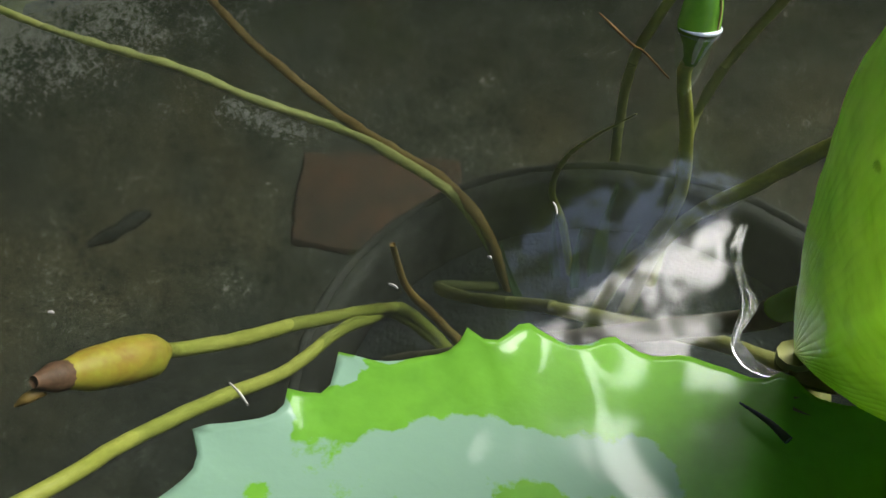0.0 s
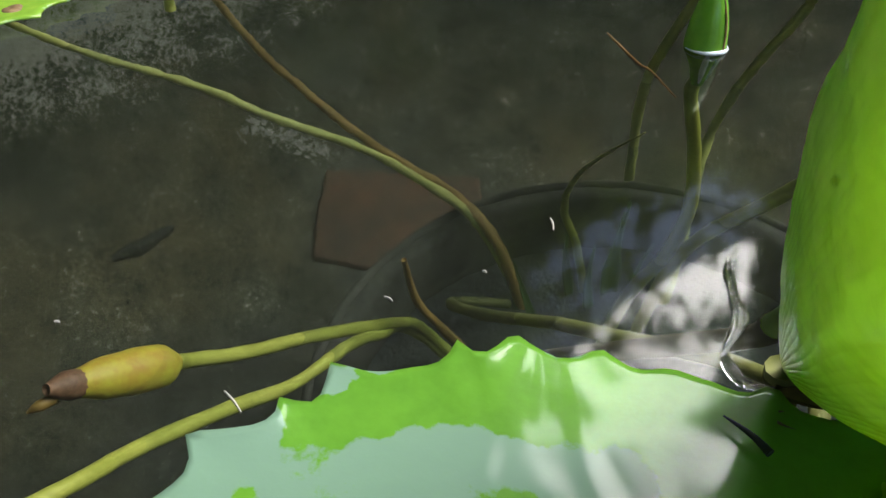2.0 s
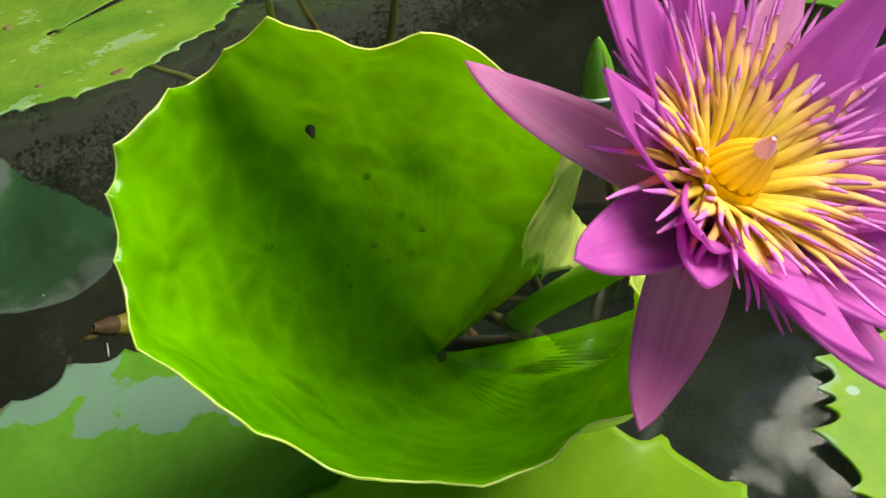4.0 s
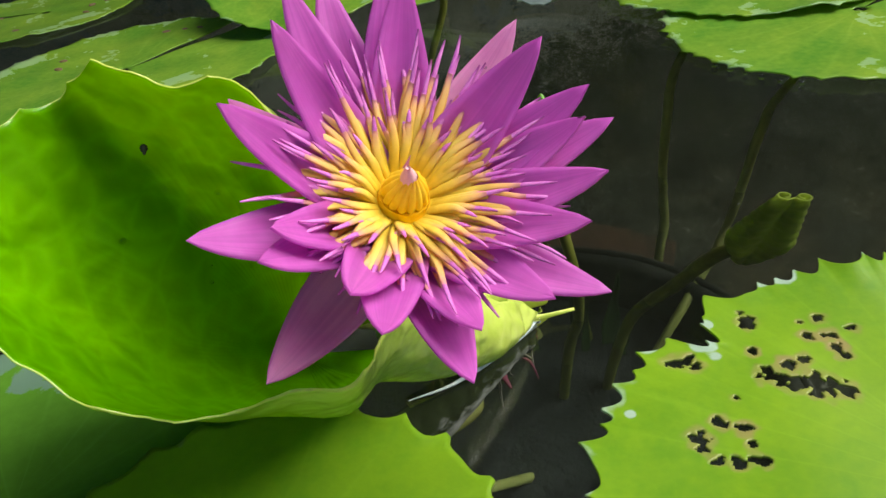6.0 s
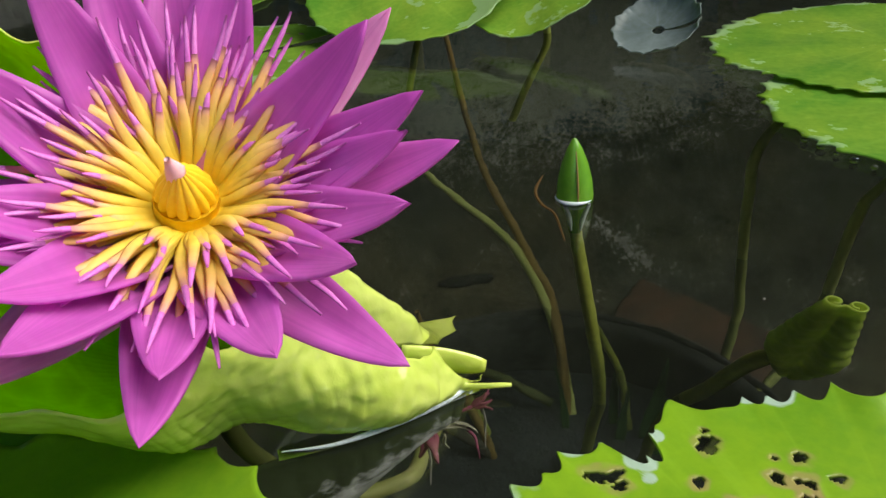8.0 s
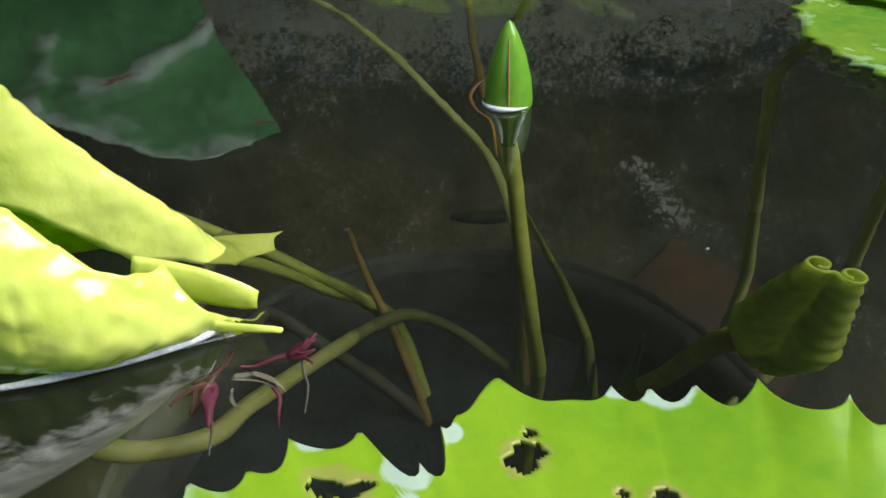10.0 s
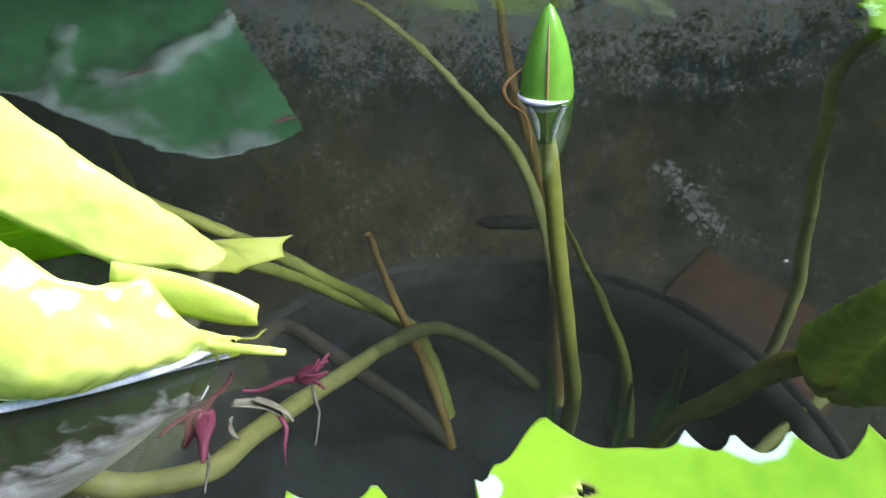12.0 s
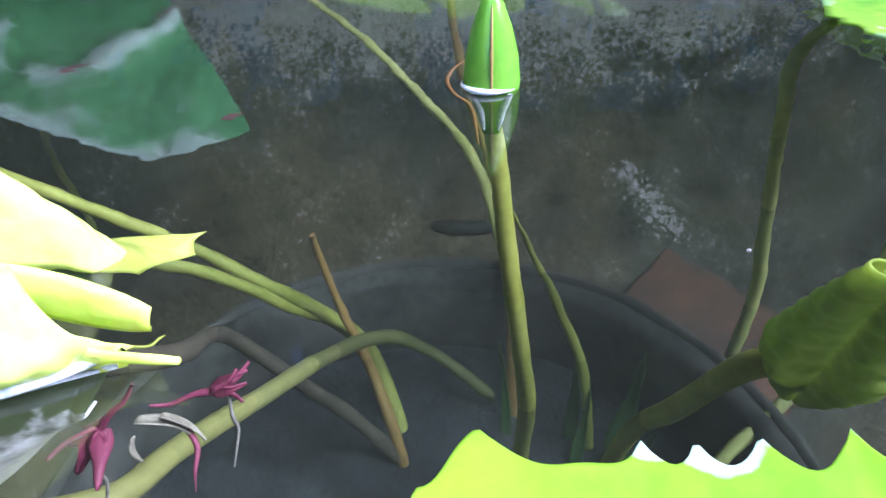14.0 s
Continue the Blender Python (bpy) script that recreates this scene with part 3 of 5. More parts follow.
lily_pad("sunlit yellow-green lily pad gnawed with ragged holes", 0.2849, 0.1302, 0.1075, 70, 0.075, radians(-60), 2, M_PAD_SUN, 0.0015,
         holes=((-0.0908, 0.0274, 0.00275), (-0.0869, 0.0266, 0.0025), (-0.0763, 0.0537, 0.002), (-0.0729, 0.0381, 0.00225), (-0.0666, 0.0295, 0.004), (-0.0628, 0.0283, 0.00375), (-0.0590, 0.0279, 0.00425), (-0.0620, 0.0352, 0.00325), (-0.0583, 0.0387, 0.00275), (-0.0550, 0.0312, 0.00375), (-0.0517, 0.0287, 0.00425), (-0.0498, 0.0314, 0.00275), (-0.0530, 0.0252, 0.00275), (-0.0584, 0.0504, 0.00275), (-0.0531, 0.0523, 0.003), (-0.0503, 0.0476, 0.00275), (-0.0479, 0.0444, 0.0025), (-0.0468, 0.0580, 0.00225), (-0.0463, 0.0294, 0.00375), (-0.0801, -0.0024, 0.00325), (-0.0784, -0.0056, 0.00225), (-0.0758, 0.0050, 0.00275), (-0.0698, 0.0050, 0.003), (-0.0735, -0.0086, 0.00225), (-0.0686, -0.0081, 0.00275), (-0.0650, -0.0051, 0.0025), (-0.0624, -0.0056, 0.002), (-0.0666, -0.0004, 0.00175), (-0.0740, 0.0165, 0.00125), (-0.0953, 0.0280, 0.00125), (-0.0766, 0.0518, 0.00325), (-0.0797, 0.0563, 0.001125), (-0.0945, 0.0256, 0.00275), (-0.0924, 0.0259, 0.00275), (-0.0904, 0.0298, 0.00225), (-0.0568, 0.0600, 0.0025), (-0.0618, 0.0566, 0.001375)), bite=((radians(155.5), 0.075, 0.12),), nt=780, nr=150, stem=((0.2849, 0.1302, 0.0), (0.24, 0.17, -0.2), (0.13, 0.27, -0.31)),
         dry_sheen=((-0.0703, 0.0798, 0.0042, 0.42), (-0.0732, 0.0789, 0.003, 0.42), (-0.0735, 0.0837, 0.003, 0.42), (-0.0679, 0.0861, 0.0022, 0.42), (-0.0769, 0.0747, 0.0026, 0.42), (-0.08, 0.0745, 0.002, 0.42), (-0.0547, 0.0962, 0.0022, 0.42), (-0.0508, 0.0981, 0.003, 0.42), (-0.1015, 0.0386, 0.0035, 0.42), (-0.0881, 0.0466, 0.0018, 0.42), (-0.0883, 0.0355, 0.0028, 0.42), (-0.0853, 0.0363, 0.0025, 0.42), (-0.0829, 0.0327, 0.002, 0.42), (-0.1122, -0.0244, 0.004, 0.42), (-0.1066, -0.0286, 0.004, 0.42), (-0.1106, 0.0317, 0.003, 0.42), (-0.108, 0.0153, 0.002, 0.42), (-0.1032, 0.0313, 0.003, 0.42), (-0.0913, 0.0819, 0.004, 0.42), (-0.0587, 0.0958, 0.003, 0.42), (-0.0997, 0.0002, 0.0015, 0.42)))
lily_pad("floating green lily pad with a wet scalloped rim", 0.2182, 0.5021, 0.1165, 46, 0.06, radians(60), 3, M_PAD_FAR, 0.0012, stem=((0.2182, 0.5021, 0.0), (0.185, 0.43, -0.06), (0.177, 0.424, -0.1), (0.156, 0.45, -0.25), (0.133, 0.39, -0.30), (0.12, 0.365, -0.335)))
lily_pad("pale green lily pad overlapping its neighbour", 0.1446, 0.5886, 0.1112, 44, 0.06, radians(90), 4, M_PAD_FAR, 0.004, stem=((0.1446, 0.5886, 0.0), (0.131, 0.495, -0.005), (0.127, 0.440, -0.022), (0.1255, 0.4215, -0.05), (0.1225, 0.428, -0.09), (0.1177, 0.4394, -0.14), (0.1133, 0.4512, -0.19), (0.1120, 0.4563, -0.235), (0.1122, 0.4560, -0.27), (0.108, 0.435, -0.335)))
lily_pad("far yellow-green lily pad with a few brown spots", -0.258, 0.366, 0.119, 42, 0.05, radians(75), 5, M_PAD_FAR, 0.0015, stem=((-0.258, 0.366, 0.0), (-0.25, 0.42, -0.12), (-0.2224, 0.4636, -0.21), (-0.1526, 0.4571, -0.23), (-0.1091, 0.4555, -0.255), (-0.0554, 0.4458, -0.268), (-0.01, 0.418, -0.270), (0.02, 0.395, -0.280), (0.055, 0.365, -0.335)), spots=1)
lily_pad("far dull green lily pad half in shade", -0.50, 0.50, 0.095, 34, 0.05, radians(200), 21, M_PAD_FAR, 0.0015, spots=1)
lily_pad("small far lily pad near the fence side", -0.37, 0.64, 0.075, 30, 0.05, radians(100), 22, M_PAD_FAR, 0.0015, spots=1)
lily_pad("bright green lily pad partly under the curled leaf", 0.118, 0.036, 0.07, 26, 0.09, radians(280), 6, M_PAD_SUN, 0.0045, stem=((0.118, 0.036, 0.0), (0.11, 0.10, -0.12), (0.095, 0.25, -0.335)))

# ---- curled leaf ----
APEX = Vector((0.0722, 0.1255, 0.003))
RIM = [(0.107, 0.2035, -0.008), (0.1125, 0.193, -0.01), (0.114, 0.174, 0.001), (0.1065, 0.136, 0.029), (0.108, 0.108, 0.053), (0.1115, 0.088, 0.074), (0.1172, 0.0953, 0.086), (0.1165, 0.0985, 0.095), (0.098, 0.103, 0.1125), (0.0815, 0.0975, 0.1125), (0.0666, 0.0905, 0.1215), (0.0525, 0.0885, 0.1125),
       (0.0487, 0.0692, 0.111), (0.0475, 0.06, 0.102), (0.0515, 0.0475, 0.09), (0.069, 0.0358, 0.085), (0.093, 0.037, 0.066), (0.1165, 0.0435, 0.061), (0.128, 0.058, 0.058), (0.1385, 0.0735, 0.053), (0.137, 0.092, 0.055), (0.129, 0.125, 0.042), (0.1373, 0.154, 0.0206), (0.14, 0.18, -0.002)]
BELLY = [(0.0915, 0.168, 0.0), (0.102, 0.182, 0.014), (0.115, 0.181, 0.037), (0.121, 0.172, 0.068), (0.131, 0.174, 0.078), (0.133, 0.172, 0.0775), (0.130, 0.150, 0.0885), (0.117, 0.142, 0.087), (0.079, 0.14, 0.068), (0.066, 0.133, 0.069), (0.055, 0.127, 0.07), (0.05, 0.118, 0.065),
         (0.047, 0.1115, 0.06), (0.049, 0.0895, 0.047), (0.046, 0.0815, 0.04), (0.057, 0.076, 0.028), (0.0695, 0.0745, 0.018), (0.083, 0.079, 0.01), (0.093, 0.083, 0.007), (0.11, 0.095, -0.004), (0.1145, 0.122, -0.011),
         (0.1505, 0.1295, -0.012), (0.162, 0.145, -0.009), (0.141, 0.162, -0.005)]


for _ in range(3):
    even = [Vector(q) for q in BELLY]
    for k in range(7, 19):
        BELLY[k] = tuple(0.25 * even[k - 1] + 0.5 * even[k] + 0.25 * even[k + 1])


def curled_bm(nr=48, nt=900):
    rim, belly = spline(RIM, nt), spline(BELLY, nt)
    bm = bmesh.new()
    layer = bm.verts.layers.float.new("rim")
    rows = []
    for i in range(nr + 1):
        f = i / nr
        row = []
        for k in range(nt):
            edge = rim[k] + (rim[k] - belly[k]).normalized() * (0.007 if k > 0.855 * nt else 0.0024) * (tooth(k / nt * 30 + 0.3 * noise.noise(rim[k] * 60)) - 0.5) * f**6
            ctrl = belly[k]
            q = APEX * (1 - f) ** 2 + ctrl * 2 * f * (1 - f) + edge * f * f
            way_out = (ctrl - (APEX + edge) / 2).normalized()
            q += way_out * (0.0008 if k > 0.82 * nt or k < 0.2 * nt else 0.00012 + 0.00012 * (1 - f) ** 2) * (f * (1 - f) * 4) ** 0.6 * (1.2 - f) * (abs(math.sin(k / nt * 120 * math.pi + 1.5 * noise.noise(q * 40))) ** 0.6 - 0.5 + 0.5 * noise.noise(Vector((k / nt * 40, f * 16, 3))))
            q += way_out * f * (0.0011 * noise.noise(q * 105) + (0.0005 + (0.0011 * f**3 if k > 0.84 * nt else 0)) * noise.noise(q * 260))
            q += 0.0016 * f * Vector((noise.noise(q * 60), noise.noise(q * 60 + Vector((9, 0, 0))), noise.noise(q * 60 + Vector((0, 9, 0)))))
            v = bm.verts.new(q)
            v[layer] = f**8
            row.append(v)
        rows.append(row)
    for r0, r1 in zip(rows, rows[1:]):
        for k in range(nt - 1):
            bm.faces.new((r0[k], r0[k + 1], r1[k + 1], r1[k]))
    return bm


curl = thing("curled_leaf", "bright green water lily leaf curled into an upright funnel", "leaf")
thick(part("blade", curled_bm(), M_UNDER, curl), 0.00045, 0, M_CURL)
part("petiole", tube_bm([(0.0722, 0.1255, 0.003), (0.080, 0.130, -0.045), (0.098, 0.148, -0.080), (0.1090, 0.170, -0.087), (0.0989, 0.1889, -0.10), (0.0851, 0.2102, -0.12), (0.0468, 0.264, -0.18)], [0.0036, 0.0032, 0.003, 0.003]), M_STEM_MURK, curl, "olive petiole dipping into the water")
part("petiole_base", tube_bm([(0.049, 0.261, -0.1765), (0.0468, 0.264, -0.18), (0.018, 0.302, -0.23), (0.004, 0.332, -0.265), (0.010, 0.352, -0.29), (0.036, 0.365, -0.31)], [0.0031, 0.003, 0.003, 0.0028]), M_STEM_DEEP, curl, "dull foot of the petiole, dimmed in colour for the murk")


def sliver_bm(a, b, width, sag=0.0, side=None, blunt=0.0):
    """A narrow pointed tongue of leaf from a to b."""
    a, b = Vector(a), Vector(b)
    side = Vector(side).normalized() if side else (b - a).cross(Vector((0, 0, 1))).normalized()
    up = side.cross(b - a).normalized()
    rows = []
    for i in range(15):
        f = i / 14
        w = width * (1 - (1 - blunt) * f**3 - 0.25 * blunt * f**12) * (0.75 + 0.25 * math.sin(f * 7 * (1 - 0.6 * blunt)))
        rows.append([a + (b - a) * f + side * w * (k / 3 - 1) + up * (0.25 * width * (k / 3 - 1) ** 2 - sag * math.sin(f * math.pi)) for k in range(7)])
    return grid_bm(rows)


thick(part("lobe", sliver_bm((0.126, 0.158, 0.012), (0.1435, 0.1745, 0.005), 0.0042, 0, (0.2, 0.1, 1), 0.9), M_UNDER, curl), 0.0007, 0)
thick(part("lobe", sliver_bm((0.132, 0.158, 0.002), (0.1535, 0.1735, 0.0035), 0.003, 0, (0.3, -0.2, 1)), M_UNDER, curl), 0.0007, 0)

# ---- flower ----
HEART = Vector((0.1455, 0.0912, 0.0836))
FACE = Vector((0.56, -0.36, 0.747)).normalized()
# azimuth, elevation, length, width, outer whorl
PETALS = [(70, 37, 56, 16, 1), (37, 45, 52, 17, 0), (32, 30, 52, 16, 0), (26, 26, 48, 15, 0), (33, 19, 53, 16, 0), (13, 16, 49, 16, 0), (-2, 11, 47, 16, 0), (-20, 0, 46, 17, 0),
          (7, -15, 49, 16, 0), (-40, 0, 44, 17, 0), (-45, -10, 48, 17, 0), (-62, 9, 49, 17, 0), (-68, 17, 46, 16, 0), (-98, -12, 46, 18, 1), (-89, 24, 48, 15, 0), (-109, 25, 51, 17, 0),
          (-89, 31, 45, 15, 0), (-115, 53, 52, 17, 0)]
BACK = [(174, 32, 51, 17, 1), (-139, 73, 53, 16, 0), (165, 70, 58, 16, 0), (105, 62, 58, 17, 0), (135, 58, 60, 17, 0), (92, 66, 56, 17, 0)]


def petal_bm(way, side, length, width, hook=0.12):
    """A boat-shaped pointed petal from the origin along way, hollow towards the flower's middle."""
    inner = way.cross(side).normalized()
    if inner.dot(FACE) < 0:
        inner = -inner
    rows, tone, cross = [], [], []
    for i in range(17):
        f = i / 16
        w = width * 0.5 * (math.sin(math.pi * min(1, 0.12 + f * 0.88) ** 0.9)) ** 0.75 if f < 0.999 else 0.0
        row = []
        for k in range(9):
            s = k / 4 - 1
            lift = 0.32 * width * s * s * (1 - f * 0.5) - 0.06 * width * (1 - abs(s)) * math.cos(s * 3)
            row.append(way * length * f + side * w * s + inner * (lift * math.sin(math.pi * min(1, f + 0.15)) + hook * length * (f * f - f)))
        rows.append(row)
        tone += [f] * 9
        cross += [k / 4 - 1 for k in range(9)]
    bm = grid_bm(rows)
    along = bm.verts.layers.float.new("along")
    across = bm.verts.layers.float.new("across")
    for v, f, c in zip(bm.verts, tone, cross):
        v[along], v[across] = f, c
    return bm


flower = thing("water_lily", "open magenta water lily with a yellow centre", "flower", HEART)
for az, el, length, width, outer in PETALS + BACK:
    a, e = radians(az), radians(el)
    way = Vector((math.cos(a) * math.cos(e), math.sin(a) * math.cos(e), math.sin(e)))
    side = way.cross(FACE).normalized()
    thick(part("sepal" if outer else "petal", petal_bm(way, side, length / 1000, width / 1000 * 0.84), M_SEPAL if outer else M_PETAL, flower), 0.0006, 0)
CORE = Vector((-0.0005, 0.0018, 0.0030))
u = FACE.cross(Vector((0, 0, 1))).normalized()
v = FACE.cross(u)
def strip_bm(path, widths, face, n=9, flat=0.42):
    """A flattened tapering thread along a curve, its broad side turned to face."""
    line = spline(path, n)
    rows = []
    for i, q in enumerate(line):
        way = (line[min(i + 1, n - 1)] - line[max(i - 1, 0)]).normalized()
        side = way.cross(face).normalized()
        up = side.cross(way)
        t = i / (n - 1) * (len(widths) - 1)
        k = min(int(t), len(widths) - 2)
        w = widths[k] + (widths[k + 1] - widths[k]) * (t - k)
        rows.append([q + w * (math.cos(j / 6 * math.tau) * side + flat * math.sin(j / 6 * math.tau) * up) for j in range(6)])
    bm = grid_bm(rows, True)
    along = bm.verts.layers.float.new("along")
    bm.verts.ensure_lookup_table()
    for k, w in enumerate(bm.verts):
        w[along] = k // 6 / (n - 1)
    bm.faces.new(bm.verts[:6])
    bm.faces.new(bm.verts[-6:][::-1])
    return bm


for ring, (count, tilt, reach, tip) in enumerate(((48, 63, 0.0225, 0.0080), (46, 56, 0.0205, 0.0072), (40, 49, 0.0170, 0.0056), (28, 41, 0.0115, 0.0030))):
    for k in range(count):
        a = (k + 0.5 * (ring % 2)) / count * math.tau + random.uniform(-0.1, 0.1)
        t = radians(tilt + random.uniform(-7, 7))
        round_ = math.cos(a) * u + math.sin(a) * v
        d = math.cos(t) * FACE + math.sin(t) * round_
        L = reach * random.uniform(0.78, 1.15)
        base = CORE + FACE * 0.0070 + round_ * 0.0054
        bend = FACE * random.uniform(0.0004, 0.0016) + round_.cross(FACE) * random.uniform(-0.0012, 0.0012)
        s = part("stamen", strip_bm([base, base + d * L * 0.55 + bend, base + d * L], [0.0010, 0.00115, 0.0009, 0.00055], FACE), M_STAMEN, flower)
        end = base + d * L
        part("anther_tip", strip_bm([base + d * L * 0.965 + bend * 0.13, end + FACE * 0.0001, end + d * tip * 0.5 - bend * 0.3, end + d * tip - bend * random.uniform(0.2, 1.0)], [0.00058, 0.00056, 0.00045, 0.00018], FACE, 7, 0.6), M_TIP, s, "pink thread tip")
DOME = [(0.0047, 0.0060), (0.0053, 0.0085), (0.0051, 0.0112), (0.0041, 0.0140), (0.0026, 0.0166), (0.0013, 0.0184)]
for k in range(14):
    a0, rows = k / 14 * math.tau, []
    for r, h in DOME:
        rows.append([CORE + FACE * h + (u * math.cos(a0 + w * math.tau / 28) + v * math.sin(a0 + w * math.tau / 28)) * r * (1 - 0.13 * w * w) for w in (-1, -0.5, 0, 0.5, 1)])
    part("carpel", grid_bm(rows), M_ORANGE, flower)
lean = u * 0.0012 - v * 0.0010
part("stigma", tube_bm([CORE + FACE * 0.0145, CORE + FACE * 0.0178 + lean * 0.4, CORE + FACE * 0.0212 + lean], [0.0023, 0.0018, 0.0005], 10, 10), M_STIGMA, flower, "pale pink pointed centre")
part("receptacle", tube_bm([-FACE * 0.004, CORE * 0.5 + FACE * 0.003, CORE + FACE * 0.0095], [0.003, 0.0064, 0.0056], 8, 14), M_ORANGE, flower)
stalk_pts = [Vector(p) - HEART for p in ((0.088, 0.165, -0.035), (0.0907, 0.1506, -0.005), (0.122, 0.119, 0.045), tuple(HEART - FACE * 0.003))]
stalk = part("stalk", tube_bm(stalk_pts, [0.0042, 0.0042, 0.004, 0.0038], 50, 12), M_STALK, flower, "thick green flower stalk")
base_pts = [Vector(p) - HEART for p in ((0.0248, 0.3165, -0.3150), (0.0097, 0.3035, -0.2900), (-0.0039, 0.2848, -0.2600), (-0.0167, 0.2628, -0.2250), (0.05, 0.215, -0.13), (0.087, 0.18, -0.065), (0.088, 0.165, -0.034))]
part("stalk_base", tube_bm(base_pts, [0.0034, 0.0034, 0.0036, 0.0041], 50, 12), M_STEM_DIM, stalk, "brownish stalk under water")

# ---- green bud at the surface ----
bud = thing("flower_bud", "closed green water lily bud standing in the water", "flower bud", (0.0952, 0.2996, 0))
part("bud_body", lathe_bm([(0.0, -0.036), (0.0026, -0.035), (0.0031, -0.028), (0.0041, -0.018), (0.0058, -0.009), (0.0073, -0.003), (0.0079, 0.002), (0.0072, 0.009), (0.0054, 0.0165), (0.0030, 0.0228), (0.0012, 0.0262), (0.0, 0.0272)], 24), M_BUD, bud)
part("stem", tube_bm([Vector(p) - Vector((0.0952, 0.2996, 0)) for p in ((0.078, 0.33, -0.335), (0.089, 0.324, -0.25), (0.1005, 0.313, -0.2), (0.1045, 0.3032, -0.15), (0.101, 0.3005, -0.1), (0.0948, 0.3021, -0.05), (0.0952, 0.2996, -0.03))], [0.0034, 0.0032, 0.0029, 0.0028]), M_STEM, bud)

# ---- spent bud under water ----
old = thing("spent_bud", "yellowed spent water lily bud drifting under water", "flower bud", (-0.0925, 0.2107, -0.1418))
way = Vector((-0.0225, -0.0262, 0.0228))
part("bud_body", tube_bm([-way * 0.02, way * 0.12, way * 0.4, way * 0.75, way * 0.95], [0.004, 0.0078, 0.0084, 0.0072, 0.0048], 28, 18, 0.12, 3), M_OLD, old)
part("bud_tip", tube_bm([way * 0.85, way * 1.05, way * 1.2], [0.0058, 0.0048, 0.002], 14, 12, 0.5, 5), M_OLD_TIP, old, "rotting brown tip")
part("sepal", tube_bm([way * 1.05 + Vector((-0.002, -0.003, -0.003)), way * 1.16 + Vector((-0.003, -0.004, -0.005)), way * 1.24 + Vector((-0.004, -0.004, -0.008))], [0.0022, 0.002, 0.0005], 12, 8), M_STREAK, old, "reddish green withered sepal")
part("sepal", tube_bm([way * 0.1 + Vector((0.002, 0.001, -0.0070)), way * 0.5 + Vector((0.002, 0, -0.0078)), way * 0.95 + Vector((0, 0, -0.0055))], [0.0008, 0.0018, 0.001], 14, 8), M_OLD_TIP, old, "reddish withered sepal along the side")
SPENT = Vector((-0.0925, 0.2107, -0.1418))
part("stem", tube_bm([Vector(p) - SPENT for p in ((-0.0925, 0.2107, -0.1418), (-0.077, 0.2389, -0.1762), (-0.0558, 0.2701, -0.2075), (-0.0344, 0.2956, -0.235), (-0.0219, 0.318, -0.2638), (-0.010, 0.332, -0.290), (0.026, 0.325, -0.335))], [0.003, 0.003, 0.0030, 0.0034]), M_STEM, old)

# ---- petioles ----
for nm, lab, pts, rad, mat in (
    ("petiole", "rust-brown dead petiole slanting up through the water", ((0.05, 0.365, -0.335), (0.028, 0.388, -0.282), (0.0019, 0.4153, -0.272), (-0.0234, 0.4343, -0.272), (-0.0576, 0.4596, -0.27), (-0.095, 0.4813, -0.25), (-0.1317, 0.5094, -0.23), (-0.175, 0.545, -0.17), (-0.22, 0.58, -0.02)), (0.0034, 0.0034, 0.003, 0.0024), M_STEM_BROWN),
    ("petiole", "thin green petiole hanging beside the bud stem", ((0.084, 0.318, -0.10), (0.065, 0.356, -0.18), (0.063, 0.379, -0.24), (0.073, 0.385, -0.28), (0.083, 0.38, -0.335)), (0.0003, 0.0022, 0.0026), M_STEM),
    ("petiole", "broken rust-brown petiole stub standing in the pot", ((-0.019, 0.311, -0.2), (-0.013, 0.316, -0.24), (0.001, 0.319, -0.27), (0.019, 0.318, -0.3), (0.035, 0.314, -0.335)), (0.0014, 0.0024, 0.0028), M_STEM_BROWN),
    ("petiole", "olive petiole rising through the water beside the spent bud", ((0.03, 0.323, -0.335), (-0.016, 0.330, -0.288), (-0.0300, 0.298, -0.245), (-0.0400, 0.268, -0.21), (-0.0577, 0.2342, -0.19), (-0.0724, 0.2082, -0.165), (-0.0844, 0.1856, -0.145), (-0.0932, 0.1638, -0.125), (-0.1012, 0.1359, -0.10), (-0.17, 0.04, -0.05), (-0.25, -0.03, -0.003)), (0.0028, 0.0028, 0.0025), M_STEM),
):
    ob = part(nm, tube_bm(pts, rad, 50), mat)
    tagged(ob, lab, "plant stem", "sunken petioles")

# ---- rolled young leaf ----
tipp, foot = Vector((0.2095, 0.292, -0.0225)), Vector((0.186, 0.316, -0.12))


def scroll_bm(axis, side, n=60, m=64):
    """A leaf rolled in from both margins: two ribbed scrolls that meet along a groove."""
    out = side.cross(axis).normalized()
    rows = []
    for i in range(n):
        f = i / (n - 1)
        size = 0.0135 * (0.18 + 0.82 * min(1, f / 0.35) ** 0.7) * (1 - 0.56 * max(0, f - 0.35) / 0.65)
        row = []
        for k in range(m):
            w = k / (m - 1) * 2 - 1
            one = 1 if w > 0 else -1
            turn = abs(w) * radians(450)
            r = 0.60 - 0.36 * abs(w) ** 1.3 + 0.02 * noise.noise(Vector((w * 9, f * 6, 1)))
            rib = 1 + 0.08 * math.sin(f * 62 + abs(w) * 7)
            cx, cy = one * (0.62 + r * math.sin(turn - radians(90) + radians(20)) * rib), -r * math.cos(turn - radians(90) + radians(20)) * rib
            if abs(w) < 0.04:
                cx *= abs(w) / 0.04
            row.append(axis * f + (side * cx + out * cy) * size - axis * 0.05 * (cy * size / 0.011) * f)
        rows.append(row)
    return grid_bm(rows)


